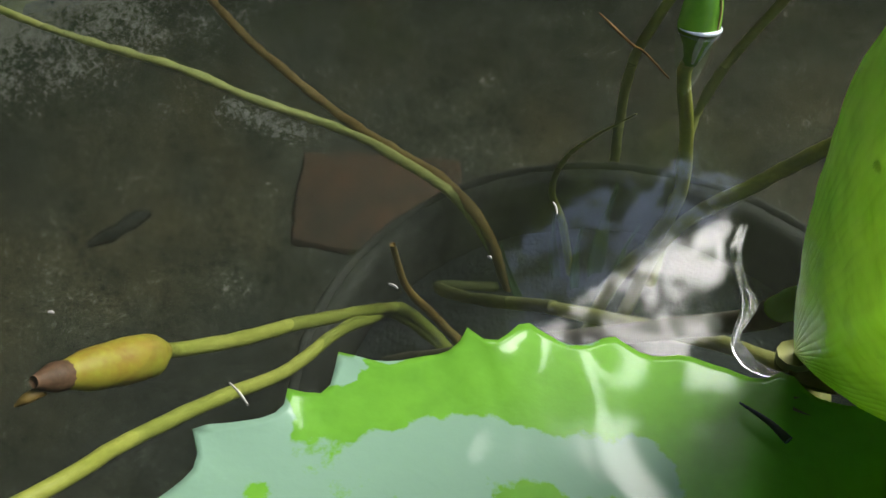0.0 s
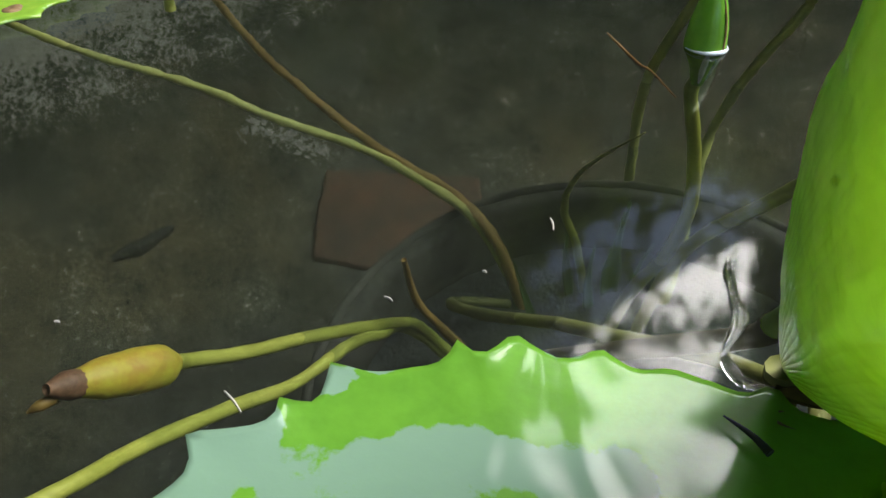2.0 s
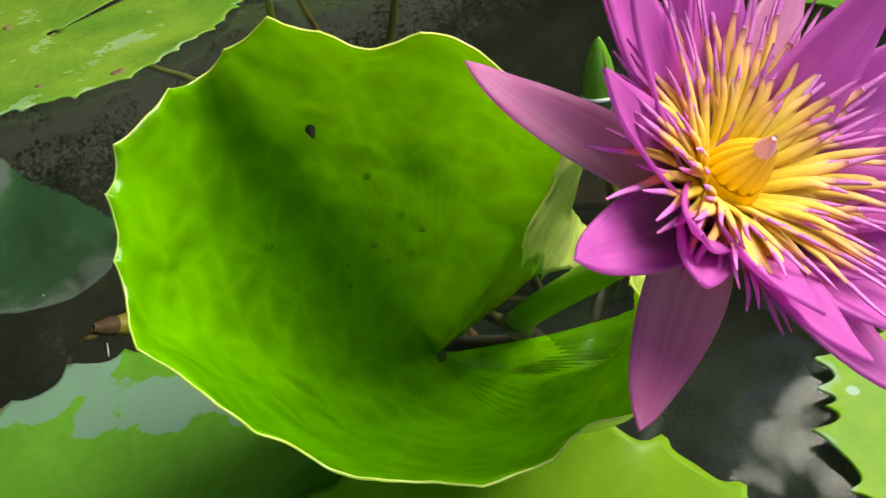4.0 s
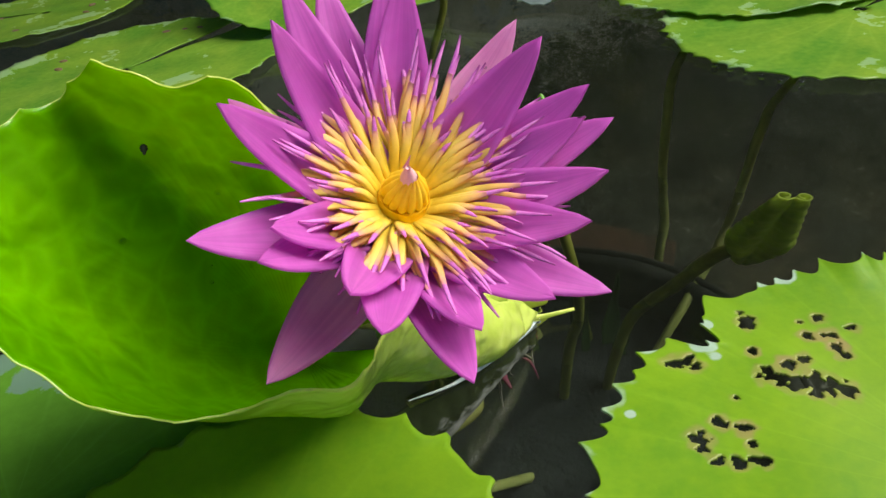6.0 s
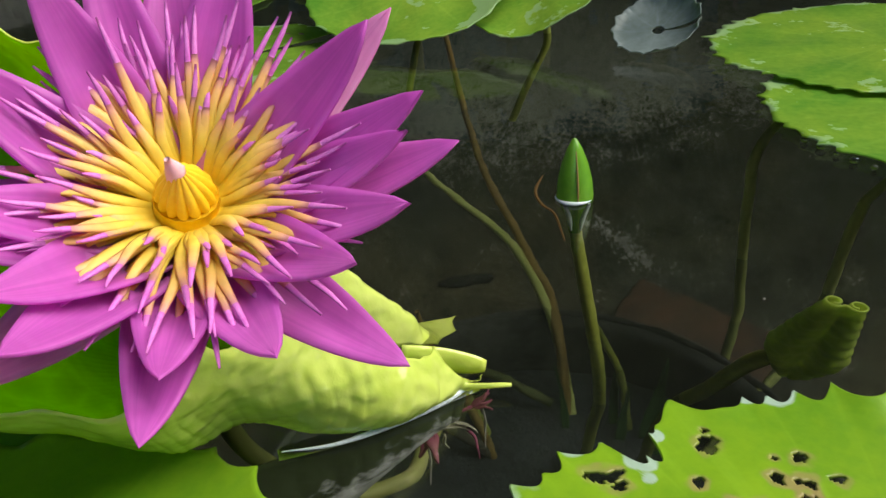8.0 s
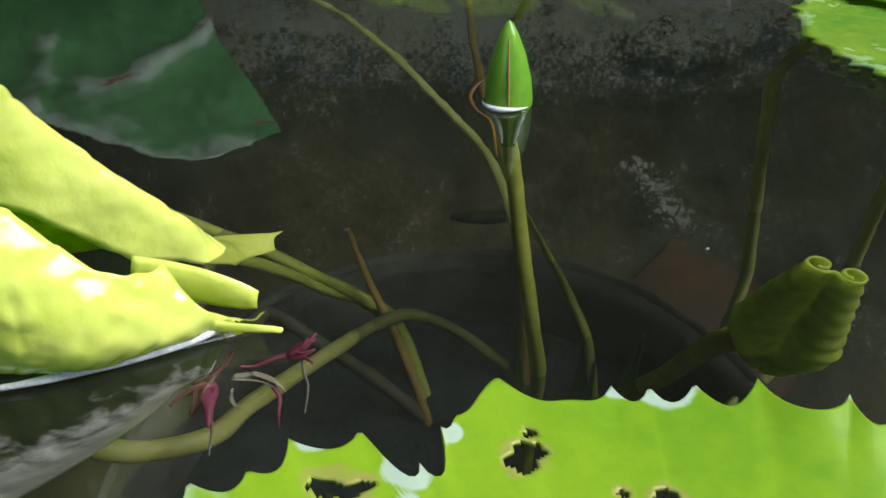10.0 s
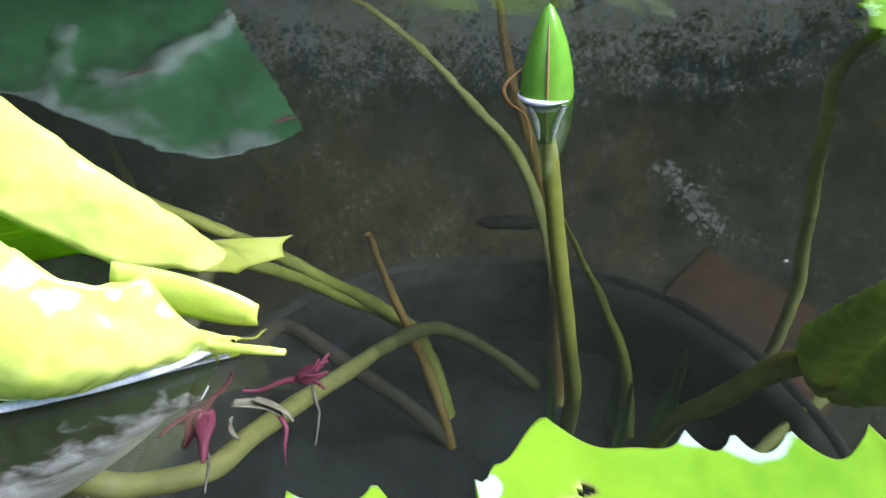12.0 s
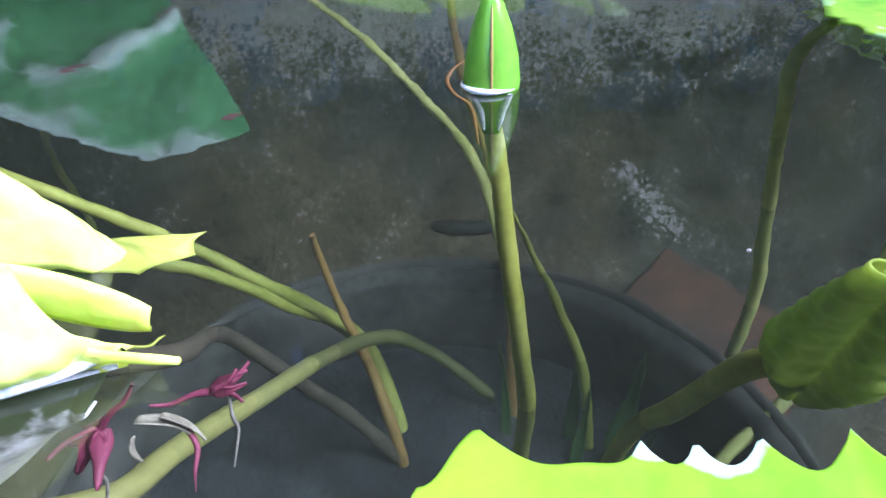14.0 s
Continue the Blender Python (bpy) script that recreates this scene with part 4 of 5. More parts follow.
roll = thing("rolled_leaf", "young olive-green lily leaf still rolled into two scrolls", "leaf", foot)
thick(part("blade", scroll_bm(tipp - foot, Vector((-0.95, -0.223, 0.214)).normalized()), M_ROLL, roll), 0.0007, 0)
part("petiole", tube_bm([(0.004, -0.003, 0.02), (-0.010, -0.006, 0.012), Vector((0.1493, 0.3272, -0.17)) - foot, Vector((0.1193, 0.346, -0.24)) - foot, Vector((0.10, 0.345, -0.335)) - foot], [0.0042, 0.0040, 0.0036, 0.0034]), M_STEM, roll)


# ---- sunken leaf and far leaves ----
CREST = [Vector(q) for q in ((-0.580, 0.552, 0), (-0.557, 0.514, 0), (-0.548, 0.465, 0), (-0.532, 0.430, 0), (-0.536, 0.410, 0), (-0.555, 0.388, 0))]
CREST_2 = [Vector(q) for q in ((-0.645, 0.400, 0), (-0.610, 0.376, 0), (-0.585, 0.364, 0), (-0.560, 0.338, 0))]


def from_line(q, line):
    """Distance of q from a broken line, how far along it lies, and on which side."""
    best = (9, 0, 1)
    for k, (a, b) in enumerate(zip(line, line[1:])):
        s = min(1, max(0, (q - a).dot(b - a) / (b - a).length_squared))
        off = q - a.lerp(b, s)
        best = min(best, (off.length, (k + s) / (len(line) - 1), 1 if (b - a).cross(off).z > 0 else -1))
    return best


def sunk_bm(middle, nt=240, nr=90):
    """A torn dark leaf with two folded pale crests, a pale turned-up margin and a rotten pit."""
    outline = spline([(-0.585, 0.548, 0), (-0.48, 0.526, 0), (-0.408, 0.512, 0), (-0.400, 0.500, 0), (-0.399, 0.456, 0), (-0.411, 0.421, 0), (-0.44, 0.394, 0), (-0.50, 0.352, 0), (-0.57, 0.312, 0), (-0.64, 0.27, 0), (-0.74, 0.26, 0), (-0.82, 0.36, 0), (-0.78, 0.50, 0), (-0.68, 0.57, 0), (-0.585, 0.548, 0)], nt)
    heart = Vector((-0.53, 0.42, 0))
    pit = Vector((-0.4225, 0.4325, 0))
    bm = bmesh.new()
    rim, rot = bm.verts.layers.float.new("rim"), bm.verts.layers.float.new("rot")
    rows = []
    for i in range(nr + 1):
        row = []
        for k in range(nt):
            f = i / nr
            q = heart.lerp(outline[k], f)
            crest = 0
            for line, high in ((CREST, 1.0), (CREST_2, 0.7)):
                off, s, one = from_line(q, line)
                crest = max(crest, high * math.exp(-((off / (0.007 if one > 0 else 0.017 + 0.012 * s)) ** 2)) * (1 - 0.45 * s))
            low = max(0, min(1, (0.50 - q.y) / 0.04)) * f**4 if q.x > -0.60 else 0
            hole = math.exp(-(((q - pit).length / 0.008) ** 2))
            h = 0.020 * crest + 0.012 * low * f - 0.010 * hole + 0.008 * noise.noise(q * 14) + 0.0030 * noise.noise(q * 60)
            v = bm.verts.new(q - middle + Vector((0, 0, h)))
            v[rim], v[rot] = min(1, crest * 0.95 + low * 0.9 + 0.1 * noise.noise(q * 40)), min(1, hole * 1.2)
            row.append(v)
        rows.append(row)
    for r0, r1 in zip(rows, rows[1:]):
        for k in range(nt - 1):
            bm.faces.new((r0[k], r0[k + 1], r1[k + 1], r1[k]))
    return bm


sunk_at = Vector((-0.56, 0.41, -0.55))
sunk = thing("sunken_leaf", "dark green leaf with a pale folded crest under water", "leaf", sunk_at)
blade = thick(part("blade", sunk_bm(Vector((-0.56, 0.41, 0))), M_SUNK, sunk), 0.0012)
for pts, r in ((((-0.5344, 0.3946, -0.524), (-0.5300, 0.4144, -0.522), (-0.5270, 0.4353, -0.522)), 0.0014), (((-0.573, 0.545, -0.524), (-0.565, 0.530, -0.522), (-0.560, 0.517, -0.522)), 0.0012), (((-0.403, 0.507, -0.533), (-0.407, 0.497, -0.534), (-0.412, 0.486, -0.535)), 0.0024)):
    part("red_vein", tube_bm([Vector(q) - sunk_at for q in pts], [r * 0.2, r, r * 0.2], 24, 8, 0.4), M_VEIN_RED, sunk, "rose-red torn vein on the leaf")
part("petiole", tube_bm([(0, 0, 0), (-0.03, -0.02, -0.1), (-0.02, 0.0, DEEP + 0.55)], [0.004, 0.004, 0.004]), M_STEM, sunk)
for lab, x, y, z, r, tilt, turn, seed in (
    ("raised pale green lily leaf leaning over the water", -0.185, 0.512, 0.036, 0.085, 24, 25, 12),
    ("smaller raised green lily leaf leaning back", -0.085, 0.545, 0.026, 0.055, 26, -10, 13),
):
    up = thing("raised_leaf", lab, "leaf", (x, y, z), "raised far leaves")
    up.rotation_euler = (radians(tilt), 0, radians(turn))
    thick(part("blade", pad_bm(r, 30, 0.03, radians(90), seed, wave=0.004, lift=0.008), M_PAD_FAR, up), 0.0008)
    part("petiole", tube_bm([(0, 0, 0), (0, -0.03, -0.06), (0, -0.12, -0.16)], [0.003, 0.003, 0.003]), M_STEM, up)
pale = lily_pad("small withered grey-white lily pad", 0.004, 0.55, 0.03, 18, 0.08, radians(20), 14, M_GREY, 0.002, wave=0.003, lift=0.006)
pale.rotation_euler = (radians(28), 0, 0)
pale.location = (0.012, 0.535, 0.012)
# Unseen fence, added so the far water mirrors teal.
panel = thing("fence_panel", "unseen teal fence panel added for its reflection in the water", "fence", (-1.5, 2.15, DEEP - 0.12))
panel.rotation_euler = (0, 0, radians(40))
for k in range(14):
    part("board", box_bm(-1.4 + k * 0.2, -1.4 + k * 0.2 + 0.197, 0, 0.02, 0, 1.75, 0.004), M_TEAL, panel)


# ---- small things in and on the water ----


def glassy(name):
    m, nt, out = material(name)
    g = add(nt, "ShaderNodeBsdfPrincipled", Roughness=0.0, IOR=1.333)
    g.inputs["Transmission Weight"].default_value = 1.0
    nt.links.new(g.outputs[0], out.inputs[0])
    return m


M_DROP = glassy("water_drop_clear")


def film_sheen_material():
    """Leaf skin under a trapped film of air: its silvery sheen, and the shade near the waterline, are in the colour."""
    m, nt, out = material("air_film_sheen")
    p = add(nt, "ShaderNodeBsdfPrincipled", Roughness=0.2)
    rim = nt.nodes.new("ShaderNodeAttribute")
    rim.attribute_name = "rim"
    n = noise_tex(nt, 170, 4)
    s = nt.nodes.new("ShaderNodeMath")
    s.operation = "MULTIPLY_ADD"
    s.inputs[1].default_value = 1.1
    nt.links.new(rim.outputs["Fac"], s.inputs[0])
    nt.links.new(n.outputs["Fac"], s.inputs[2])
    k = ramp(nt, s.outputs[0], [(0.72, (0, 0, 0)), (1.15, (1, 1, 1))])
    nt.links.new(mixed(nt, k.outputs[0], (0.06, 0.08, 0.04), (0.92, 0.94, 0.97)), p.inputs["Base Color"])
    nt.links.new(bump(nt, n.outputs["Fac"], 0.6, 0.0008), p.inputs["Normal"])
    nt.links.new(p.outputs[0], out.inputs[0])
    return m


M_FILM_SHEEN = film_sheen_material()
# Pale paint for waterline glints, also used for the bud's pale sepal margins.
M_PALE_GLINT = plain("pale_glint_line", (0.42, 0.48, 0.52), (0.80, 0.85, 0.88), 260, 0.12)


def flap_bm(upper, lower, n=70, m=24):
    """The drowned skirt of a leaf between the waterline and its lower fold, wrinkled across."""
    a, b = spline(upper, n), spline(lower, n)
    bm = bmesh.new()
    rim = bm.verts.layers.float.new("rim")
    rows = []
    for i in range(n):
        row = []
        for k in range(m):
            f = k / (m - 1)
            q = a[i].lerp(b[i], f) + Vector((0.5, -0.7, -0.4)) * 0.006 * math.sin(f * math.pi)
            q += Vector((0.6, -0.6, 0.5)) * 0.0011 * math.sin(f * math.pi) * (abs(math.sin(i * 0.42 + 2.2 * f + 2 * noise.noise(q * 90))) ** 0.5 + 0.6 * noise.noise(q * 200))
            v = bm.verts.new(q)
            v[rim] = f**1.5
            row.append(v)
        rows.append(row)
    for r0, r1 in zip(rows, rows[1:]):
        for k in range(m - 1):
            bm.faces.new((r0[k], r0[k + 1], r1[k + 1], r1[k]))
    return bm


# Silver sheen towards the lower fold and shade above it are painted in.
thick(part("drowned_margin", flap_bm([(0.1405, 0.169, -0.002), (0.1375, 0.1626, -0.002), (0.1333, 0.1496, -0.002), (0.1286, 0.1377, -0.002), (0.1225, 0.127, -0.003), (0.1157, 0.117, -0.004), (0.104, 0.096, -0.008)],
                                    [(0.1365, 0.1665, -0.016), (0.131, 0.162, -0.026), (0.124, 0.154, -0.042), (0.118, 0.144, -0.054), (0.112, 0.130, -0.064), (0.106, 0.112, -0.070), (0.092, 0.078, -0.056)]), M_FILM_SHEEN, curl, "air-coated leaf margin under water, silver sheen painted on"), 0.0006, 0)


def fillet_bm(points, inward, reach=0.0045, rise=0.0022, n=60):
    """Water drawn up along a wetted edge: a small hollow slope from the edge down to the surface."""
    path = spline(points, n)
    inward = Vector(inward).normalized()
    rows = []
    for i, q in enumerate(path):
        way = (path[min(i + 1, n - 1)] - path[max(i - 1, 0)]).normalized()
        side = way.cross(Vector((0, 0, 1)))
        side = side if side.dot(inward) > 0 else -side
        fade = math.sin(math.pi * i / (n - 1)) ** 0.4
        wob = 1 + 0.5 * noise.noise(q * 160)
        rows.append([q + side * reach * (g - 0.6) + Vector((0, 0, 0.0006 + rise * fade * wob * g**2.2)) for g in (0, 0.25, 0.5, 0.75, 1)])
    return grid_bm(rows)


for pts, inward in (
    (((0.1177, 0.117, 0), (0.1245, 0.127, 0), (0.1306, 0.1377, 0), (0.1353, 0.1496, 0), (0.1395, 0.1626, 0), (0.1424, 0.1706, 0)), (-1, 0.6, 0)),
):
    part("meniscus", fillet_bm(pts, inward), M_WATER, water).visible_shadow = False
part("waterline_glint", tube_bm([(0.1181, 0.1180, 0.0010), (0.1277, 0.1280, 0.0012), (0.1336, 0.1388, 0.0014), (0.1377, 0.1495, 0.0014), (0.1408, 0.1600, 0.0016), (0.1426, 0.1690, 0.0018)], [0.0002, 0.0006, 0.0009, 0.0010, 0.0009, 0.0004], 60, 7, 0.35, 4), M_PALE_GLINT, curl, "painted glint line where the leaf meets the water")
for side, r in ((-0.0008, 0.0005), (0.0, 0.0008), (0.0009, 0.0005)):
    ripple = [(x + side * (1 + 0.7 * math.sin(k * 2.6 + side * 900)), y + side * 0.4 * math.cos(k * 1.7), 0.0006) for k, (x, y) in enumerate(((0.0755, 0.1730), (0.0713, 0.1620), (0.0692, 0.1500), (0.0682, 0.1420), (0.0630, 0.1325), (0.0623, 0.1275), (0.0650, 0.1228), (0.0697, 0.1214), (0.0722, 0.1224)))]
    part("waterline_glint", tube_bm(ripple, [r * 0.3, r, r * 1.2, r * 0.7, r, r * 1.4, r * 1.3, r * 0.4], 90, 6, 0.9, int(side * 10000)), M_DROP, curl, "glinting wavy ridge of water at the leaf's foot")
thick(part("dry_sheath", sliver_bm((0.0705, 0.1225, 0.0005), (0.0800, 0.1180, 0.0003), 0.0022, 0, (0.4, 0.8, 0.3), 0.8), M_DRY, curl, "dry brown sheath at the leaf's foot"), 0.0006, 0)
for a in (-48,):
    seam = [(r * math.cos(radians(a)), r * math.sin(radians(a)), z) for r, z in ((0.0079, 0.0), (0.0075, 0.008), (0.0058, 0.0152), (0.0030, 0.0222), (0.0008, 0.0252))]
    for turn in (-92, -8):
        part("sepal_margin", tube_bm([(r * math.cos(radians(turn)), r * math.sin(radians(turn)), z) for r, z in ((0.0077, -0.001), (0.0062, -0.008), (0.0046, -0.016), (0.0036, -0.025), (0.0030, -0.032))], [0.0009, 0.0014, 0.0012, 0.0004], 20, 6), M_PALE_GLINT, bud, "pale wet sepal margin under water")
    part("waterline_glint", tube_bm([(0.0083 * math.cos(radians(q)), 0.0083 * math.sin(radians(q)), 0.0009) for q in range(-160, 1, 16)], [0.0001, 0.0005, 0.0008, 0.0009, 0.0008, 0.0005, 0.0001], 40, 6, 0.3, 2), M_PALE_GLINT, bud, "painted glint line where the bud meets the water")
    part("seam", tube_bm(seam, [0.0004, 0.0005, 0.0003, 0.0002], 20, 6), M_STREAK, bud, "reddish seam between the sepals")
root = part("dead_root", tube_bm([(0.0627, 0.3230, -0.012), (0.0663, 0.3127, -0.014), (0.0696, 0.3073, -0.018), (0.0741, 0.3061, -0.026), (0.0793, 0.3077, -0.034), (0.0887, 0.3011, -0.050)], [0.0004, 0.0008, 0.0007, 0.0007, 0.0004], 50, 8, 0.3), M_ROOT)
tagged(root, "kinked orange dead root beside the bud stem", "root")

# drops: place on petals, lip and pad rim
drop_at = [((0.1339, 0.1451, 0.003), 1.0), ((0.136, 0.1513, 0.003), 1.2), ((0.1371, 0.1537, 0.003), 0.8), ((0.1413, 0.1611, 0.003), 1.1), ((0.1435, 0.166, 0.003), 0.9), ((0.153, 0.4079, 0.0015), 2.2), ((0.1624, 0.4023, 0.0015), 2.4), ((0.1798, 0.3922, 0.0015), 2.2), ((0.1893, 0.3887, 0.0015), 1.6), ((0.171, 0.397, 0.0015), 1.5), ((0.2, 0.3865, 0.0015), 1.8)]
for az, el, along, across, size in ((70, 37, 0.62, 0.2, 0.9), (70, 37, 0.5, 0.1, 0.7), (70, 37, 0.8, -0.1, 0.6), (105, 62, 0.55, 0.2, 1.1), (105, 62, 0.4, 0.0, 0.8), (135, 58, 0.5, -0.1, 0.7), (26, 26, 0.9, 0.0, 0.5), (165, 70, 0.62, 0.1, 0.9)):
    a, e = radians(az), radians(el)
    d = Vector((math.cos(a) * math.cos(e), math.sin(a) * math.cos(e), math.sin(e)))
    side = d.cross(FACE).normalized()
    inner = d.cross(side).normalized()
    inner = inner if inner.dot(FACE) > 0 else -inner
    drop_at.append((tuple(HEART + d * 0.053 * along + side * 0.007 * across + inner * (0.12 * 0.053 * (along * along - along) + 0.0006)), size * 0.9))
for k, f in ((0.40, 0.42), (0.41, 0.47), (0.43, 0.40), (0.45, 0.36), (0.46, 0.44), (0.50, 0.38), (0.52, 0.35), (0.54, 0.62), (0.42, 0.55), (0.38, 0.36), (0.44, 0.30), (0.40, 0.30)):
    a_, c_, e_ = APEX, spline(BELLY, 901)[int(k * 900)], spline(RIM, 901)[int(k * 900)]
    q_ = a_ * (1 - f) ** 2 + c_ * 2 * f * (1 - f) + e_ * f * f
    drop_at.append((tuple(q_ + (Vector((0.09, 0.085, 0.09)) - q_).normalized() * 0.0007), 0.9 + 0.5 * math.sin(k * 900)))
first = None
for at, size in drop_at:
    if first is None:
        bm = bmesh.new()
        bmesh.ops.create_icosphere(bm, subdivisions=3, radius=0.0009)
        for v_ in bm.verts:
            v_.co.z *= 0.72
        first = part("water_drop", bm, M_DROP)
        tagged(first, "clear round water drop resting on a leaf or petal", "water drop", "water drops")
        first.location, first.scale = at, (size, size, size)
    else:
        copy_thing(first, Matrix.Translation(at) @ Matrix.Scale(size, 4))

# sodden flower remains hanging under the lip
for x, y, z, size, aim, seed in ((0.1235, 0.1910, -0.050, 1.0, (0.5, 0.75, 0.35), 1), (0.1232, 0.1695, -0.043, 1.35, (-0.2, -0.4, -0.7), 2)):
    rnd = random.Random(seed)
    bit = thing("fallen_petal_tuft", "sodden dull-red tuft of rotting petals under water", "flower debris", (x, y, z), "rotting flower remains")
    way = Vector(aim).normalized()
    across = way.cross(Vector((0.3, -0.2, 0.9))).normalized()
    for k in range(6):
        d = (way + across * (k - 2.5) * 0.22 + Vector((rnd.gauss(0, 0.25), rnd.gauss(0, 0.25), rnd.gauss(0, 0.25)))).normalized() * size * rnd.uniform(0.7, 1.1)
        side = d.cross(Vector((rnd.gauss(0, 1), rnd.gauss(0, 1), rnd.gauss(0, 1)))).normalized()
        thick(part("petal", sliver_bm((0, 0, 0), d * 0.0085, 0.0017 * size, -0.0008, side), M_DEBRIS, bit), 0.0005, 0)
    part("stalk", tube_bm([(0, 0, 0), -way * 0.004 + Vector((0, 0, 0.0008)), -way * 0.009, -way * 0.013 + Vector((0, 0, 0.002))], [0.0010, 0.0007, 0.0006, 0.0003], 16, 7), M_DEBRIS, bit)
    part("filament", tube_bm([way * 0.003, way * 0.003 + Vector((0.002, -0.001, -0.008)), way * 0.003 + Vector((0.001, 0.0, -0.016)), way * 0.003 + Vector((0.003, -0.003, -0.024))], [0.0003, 0.0005, 0.0002], 20, 6), M_PALE, bit, "pale limp filament")
for a_, b_, wide, sag in (((0.1215, 0.1760, -0.049), (0.1275, 0.1835, -0.055), 0.0022, -0.0015), ((0.1255, 0.1735, -0.048), (0.1262, 0.1740, -0.056), 0.0014, 0.001), ((0.1240, 0.1800, -0.048), (0.1295, 0.1850, -0.056), 0.0012, -0.001)):
    scrap = thick(part("leaf_scrap", sliver_bm(a_, b_, wide, sag, (0.6, -0.5, 0.4), 0.5), M_SCRAP), 0.0004, 0)
    tagged(scrap, "limp pale rotting shred of leaf under water", "leaf scrap", "rotting shreds")
red = part("red_fibre", tube_bm([(0.1262, 0.1835, -0.054), (0.1300, 0.1830, -0.056), (0.1330, 0.1805, -0.058), (0.1349, 0.1791, -0.062)], [0.0007, 0.0006, 0.0004, 0.0001], 20, 6), M_DEBRIS)
tagged(red, "thin red rotting flower fibre under water", "plant fibre")

# weeds in the pot
weed = thing("waterweed", "small green waterweed shoots in the pot", "water plant", (0.082, 0.368, -0.322))
for k, (dx, dy, h, w) in enumerate(((0.0, 0.0, 0.05, 0.003), (0.012, 0.012, 0.075, 0.006), (-0.01, 0.01, 0.06, 0.003), (0.022, 0.004, 0.045, 0.003), (-0.03, -0.01, 0.05, 0.0025))):
    thick(part("blade", sliver_bm((dx, dy, 0), (dx * 1.5, dy + 0.01, h), w, 0.004, (1, 0.4, 0)), M_WEED, weed), 0.0005, 0)

# dry scraps
thick(tagged(part("dry_leaf_strip", sliver_bm((0.067, 0.1115, 0.003), (0.082, 0.106, 0.0035), 0.0022, 0.0005), M_DRY), "dry brown strip of leaf beside the curled leaf", "leaf scrap"), 0.0004, 0)
tagged(part("dark_twig", tube_bm([(0.0563, 0.1103, 0.0045), (0.060, 0.1055, 0.005), (0.0624, 0.1014, 0.0048)], [0.0002, 0.0006, 0.0009], 14, 8), M_DARK), "tiny black twig lying on the wet pad", "twig")
tagged(part("dark_speck", tube_bm([(0.0655, 0.0985, 0.0935), (0.0668, 0.0970, 0.0945), (0.0680, 0.0955, 0.0935)], [0.0002, 0.0012, 0.0003], 12, 8), M_DARK), "small black seed husk stuck inside the curled leaf", "seed husk")
streak = part("dark_stick", tube_bm([(-0.356, 0.692, DEEP + 0.003), (-0.335, 0.708, DEEP + 0.004), (-0.318, 0.728, DEEP + 0.003), (-0.304, 0.740, DEEP + 0.003)], [0.003, 0.008, 0.007, 0.003], 24, 8, 0.2), M_DARK)
tagged(streak, "short black rotten stick on the tank bottom", "stick")
scale_bm = bmesh.new()
rnd = random.Random(5)
for k in range(420):
    f = rnd.random()
    c = Vector((-0.248, 0.885, 0)).lerp(Vector((-0.146, 0.862, 0)), f) + Vector((rnd.gauss(0, 0.008), rnd.gauss(0, 0.008), 0))
    r, h = rnd.uniform(0.0005, 0.0016) * (3 if k % 12 == 0 else 1), rnd.uniform(0.0004, 0.0014)
    ringv = [scale_bm.verts.new((c.x + r * rnd.uniform(0.7, 1.2) * math.cos(j / 7 * math.tau), c.y + r * rnd.uniform(0.7, 1.2) * math.sin(j / 7 * math.tau), DEEP + 0.0002)) for j in range(7)]
    top = scale_bm.verts.new((c.x, c.y, DEEP + h))
    for j in range(7):
        scale_bm.faces.new((ringv[j], ringv[(j + 1) % 7], top))
tagged(part("lime_scale", scale_bm, M_PALE), "pale flaking lime scale on the tank bottom", "lime scale", kind="stuff")
for z in (0.4, 1.4):
    part("rail", box_bm(-1.4, 1.4, 0.0205, 0.06, z, z + 0.09, 0.004), M_TEAL, panel)


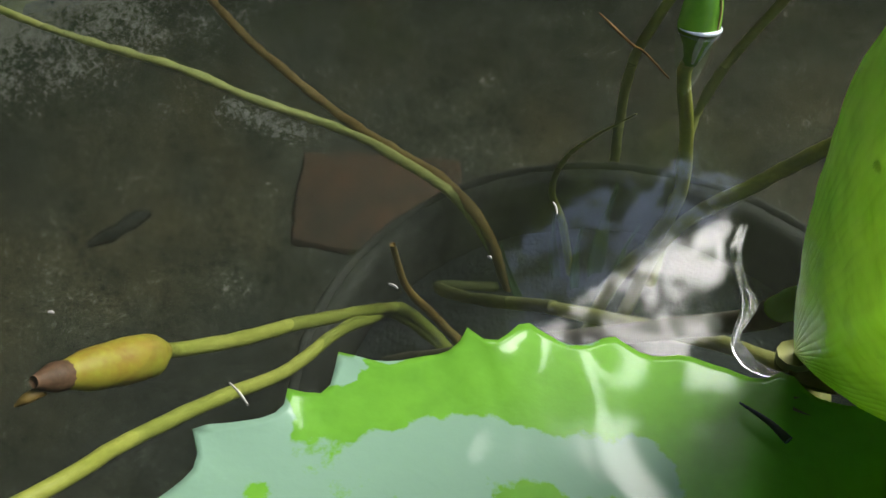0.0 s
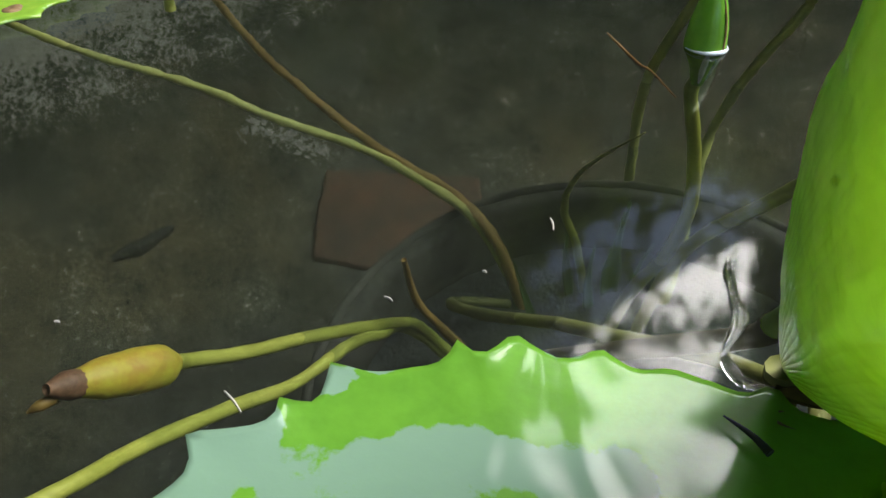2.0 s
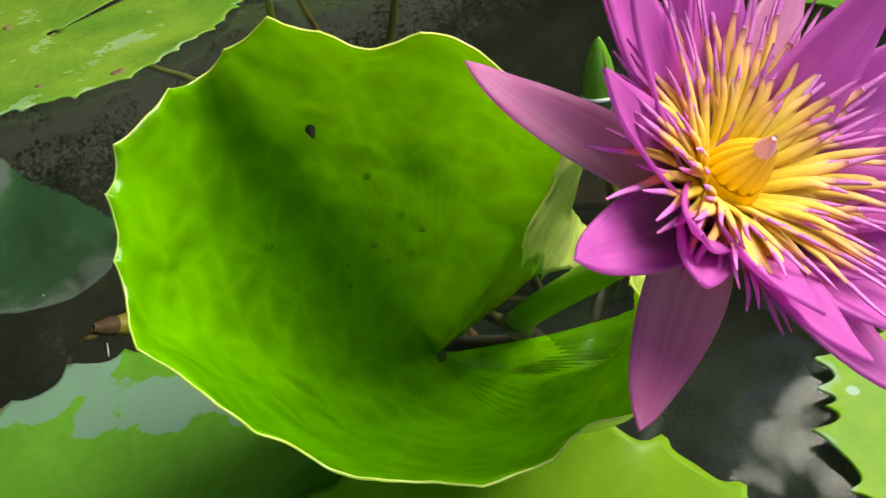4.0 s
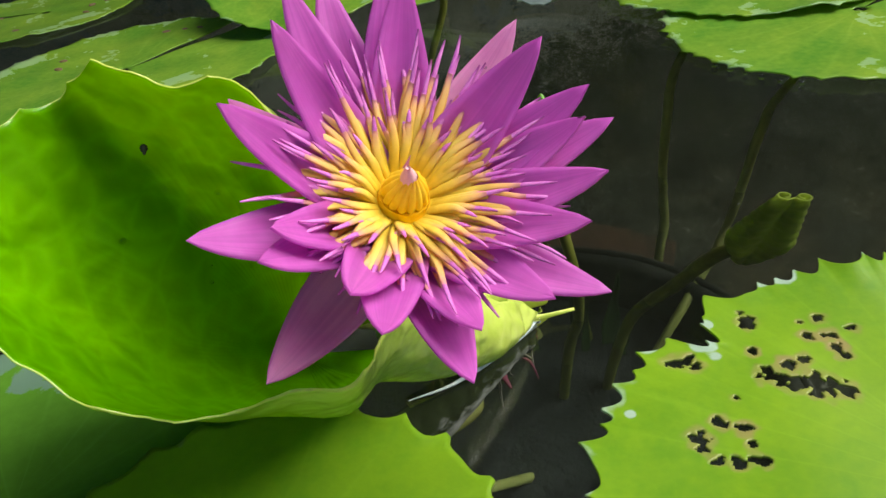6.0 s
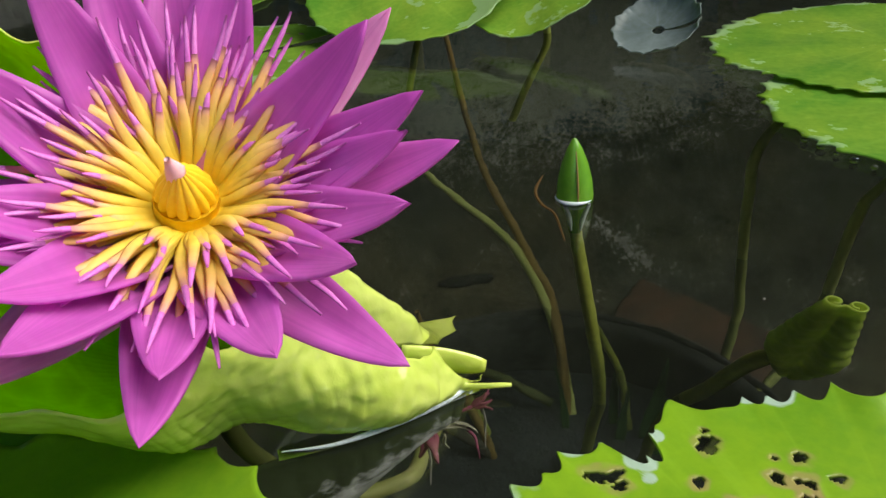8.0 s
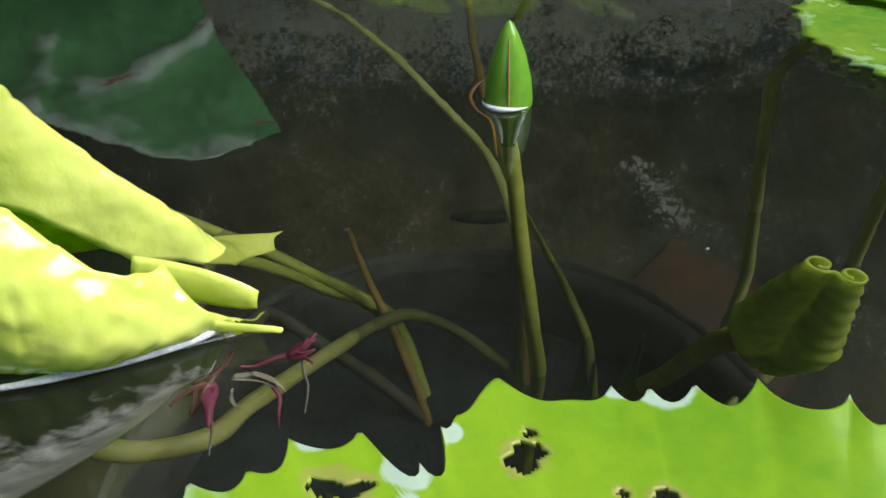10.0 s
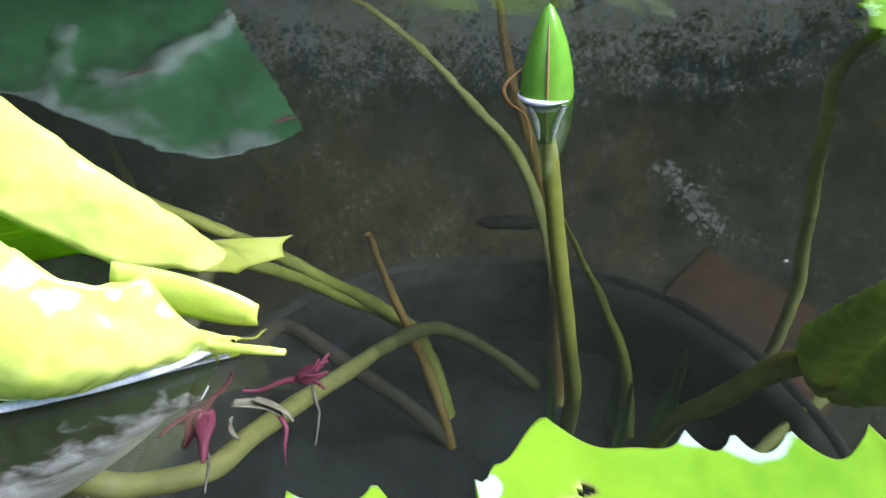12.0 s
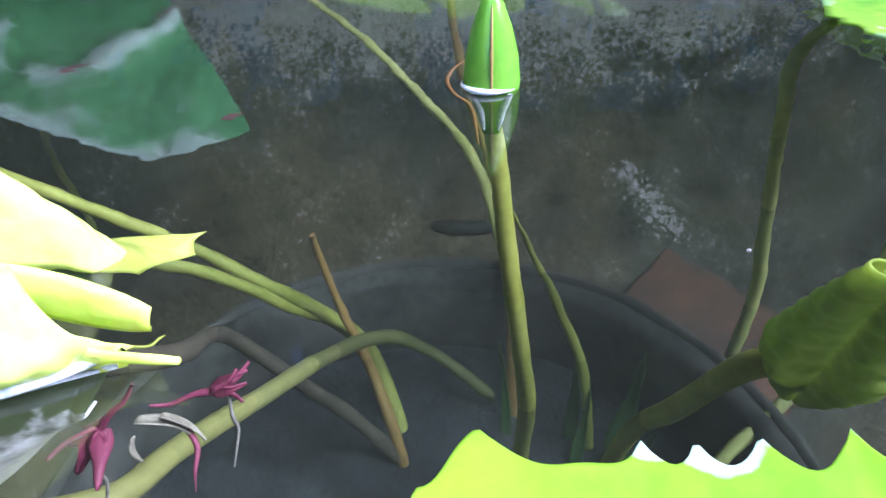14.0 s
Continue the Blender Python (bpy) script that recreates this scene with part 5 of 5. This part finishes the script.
def shrub_bm(count, seed):
    rnd = random.Random(seed)
    bm = bmesh.new()
    made = 0
    while made < count:
        az, el = radians(rnd.uniform(92, 172)), radians(rnd.uniform(0, 24))
        d = Vector((math.cos(az) * math.cos(el), math.sin(az) * math.cos(el), math.sin(el)))
        if noise.noise(d * 7) + 0.5 * noise.noise(d * 18) < 0.02:
            continue
        made += 1
        q = d * rnd.uniform(1.92, 2.2)
        turn = d.to_track_quat("Z", "Y").to_matrix() @ Euler((rnd.uniform(-0.9, 0.9), rnd.uniform(-0.9, 0.9), rnd.uniform(0, 6.28))).to_matrix()
        L, W = rnd.uniform(0.07, 0.12), rnd.uniform(0.03, 0.05)
        bm.faces.new([bm.verts.new(q + turn @ Vector(p)) for p in ((-L / 2, 0, 0), (-L * 0.1, -W / 2, 0.004), (L / 2, 0, -0.006), (-L * 0.1, W / 2, 0.004))])
    return bm


# Unseen shrubs, added so only patches of the fence show in reflection.
shrub = thing("shrub", "unseen shrubs added to break up the mirrored teal fence", "shrub")
part("foliage", shrub_bm(2600, 8), M_HEDGE, shrub)["kind"] = "stuff"
for k in range(9):
    a = radians(96 + k * 9)
    foot_ = Vector((math.cos(a) * 2.1, math.sin(a) * 2.1, DEEP - 0.12))
    part("stem", tube_bm([foot_, foot_ + Vector((0.03, 0.02, 0.6)), foot_ + Vector((-0.02, 0.05, 1.2))], [0.014, 0.011, 0.005], 14, 7), M_TRUNK, shrub)

# ---- specks afloat ----
speck_at = (((-0.0105, 0.1468), (-0.0085, 0.1453)), ((-0.0392, 0.1159), (-0.0347, 0.1105)), ((0.0294, 0.1811), (0.0299, 0.1758)), ((-0.0807, 0.1346), (-0.0794, 0.1343)), ((0.0118, 0.1577), (0.0126, 0.1569)), ((0.1914, 0.2611), (0.1918, 0.2614)))
for (x0, y0), (x1, y1) in speck_at:
    sp = part("floating_straw", tube_bm([(x0, y0, 0.0003), ((x0 + x1) / 2 + 0.0002, (y0 + y1) / 2, 0.0005), (x1, y1, 0.0003)], [0.0002, 0.0003, 0.0002], 8, 6), M_PALE)
    tagged(sp, "tiny pale straw fibre afloat on the water", "plant fibre", "floating fibres")
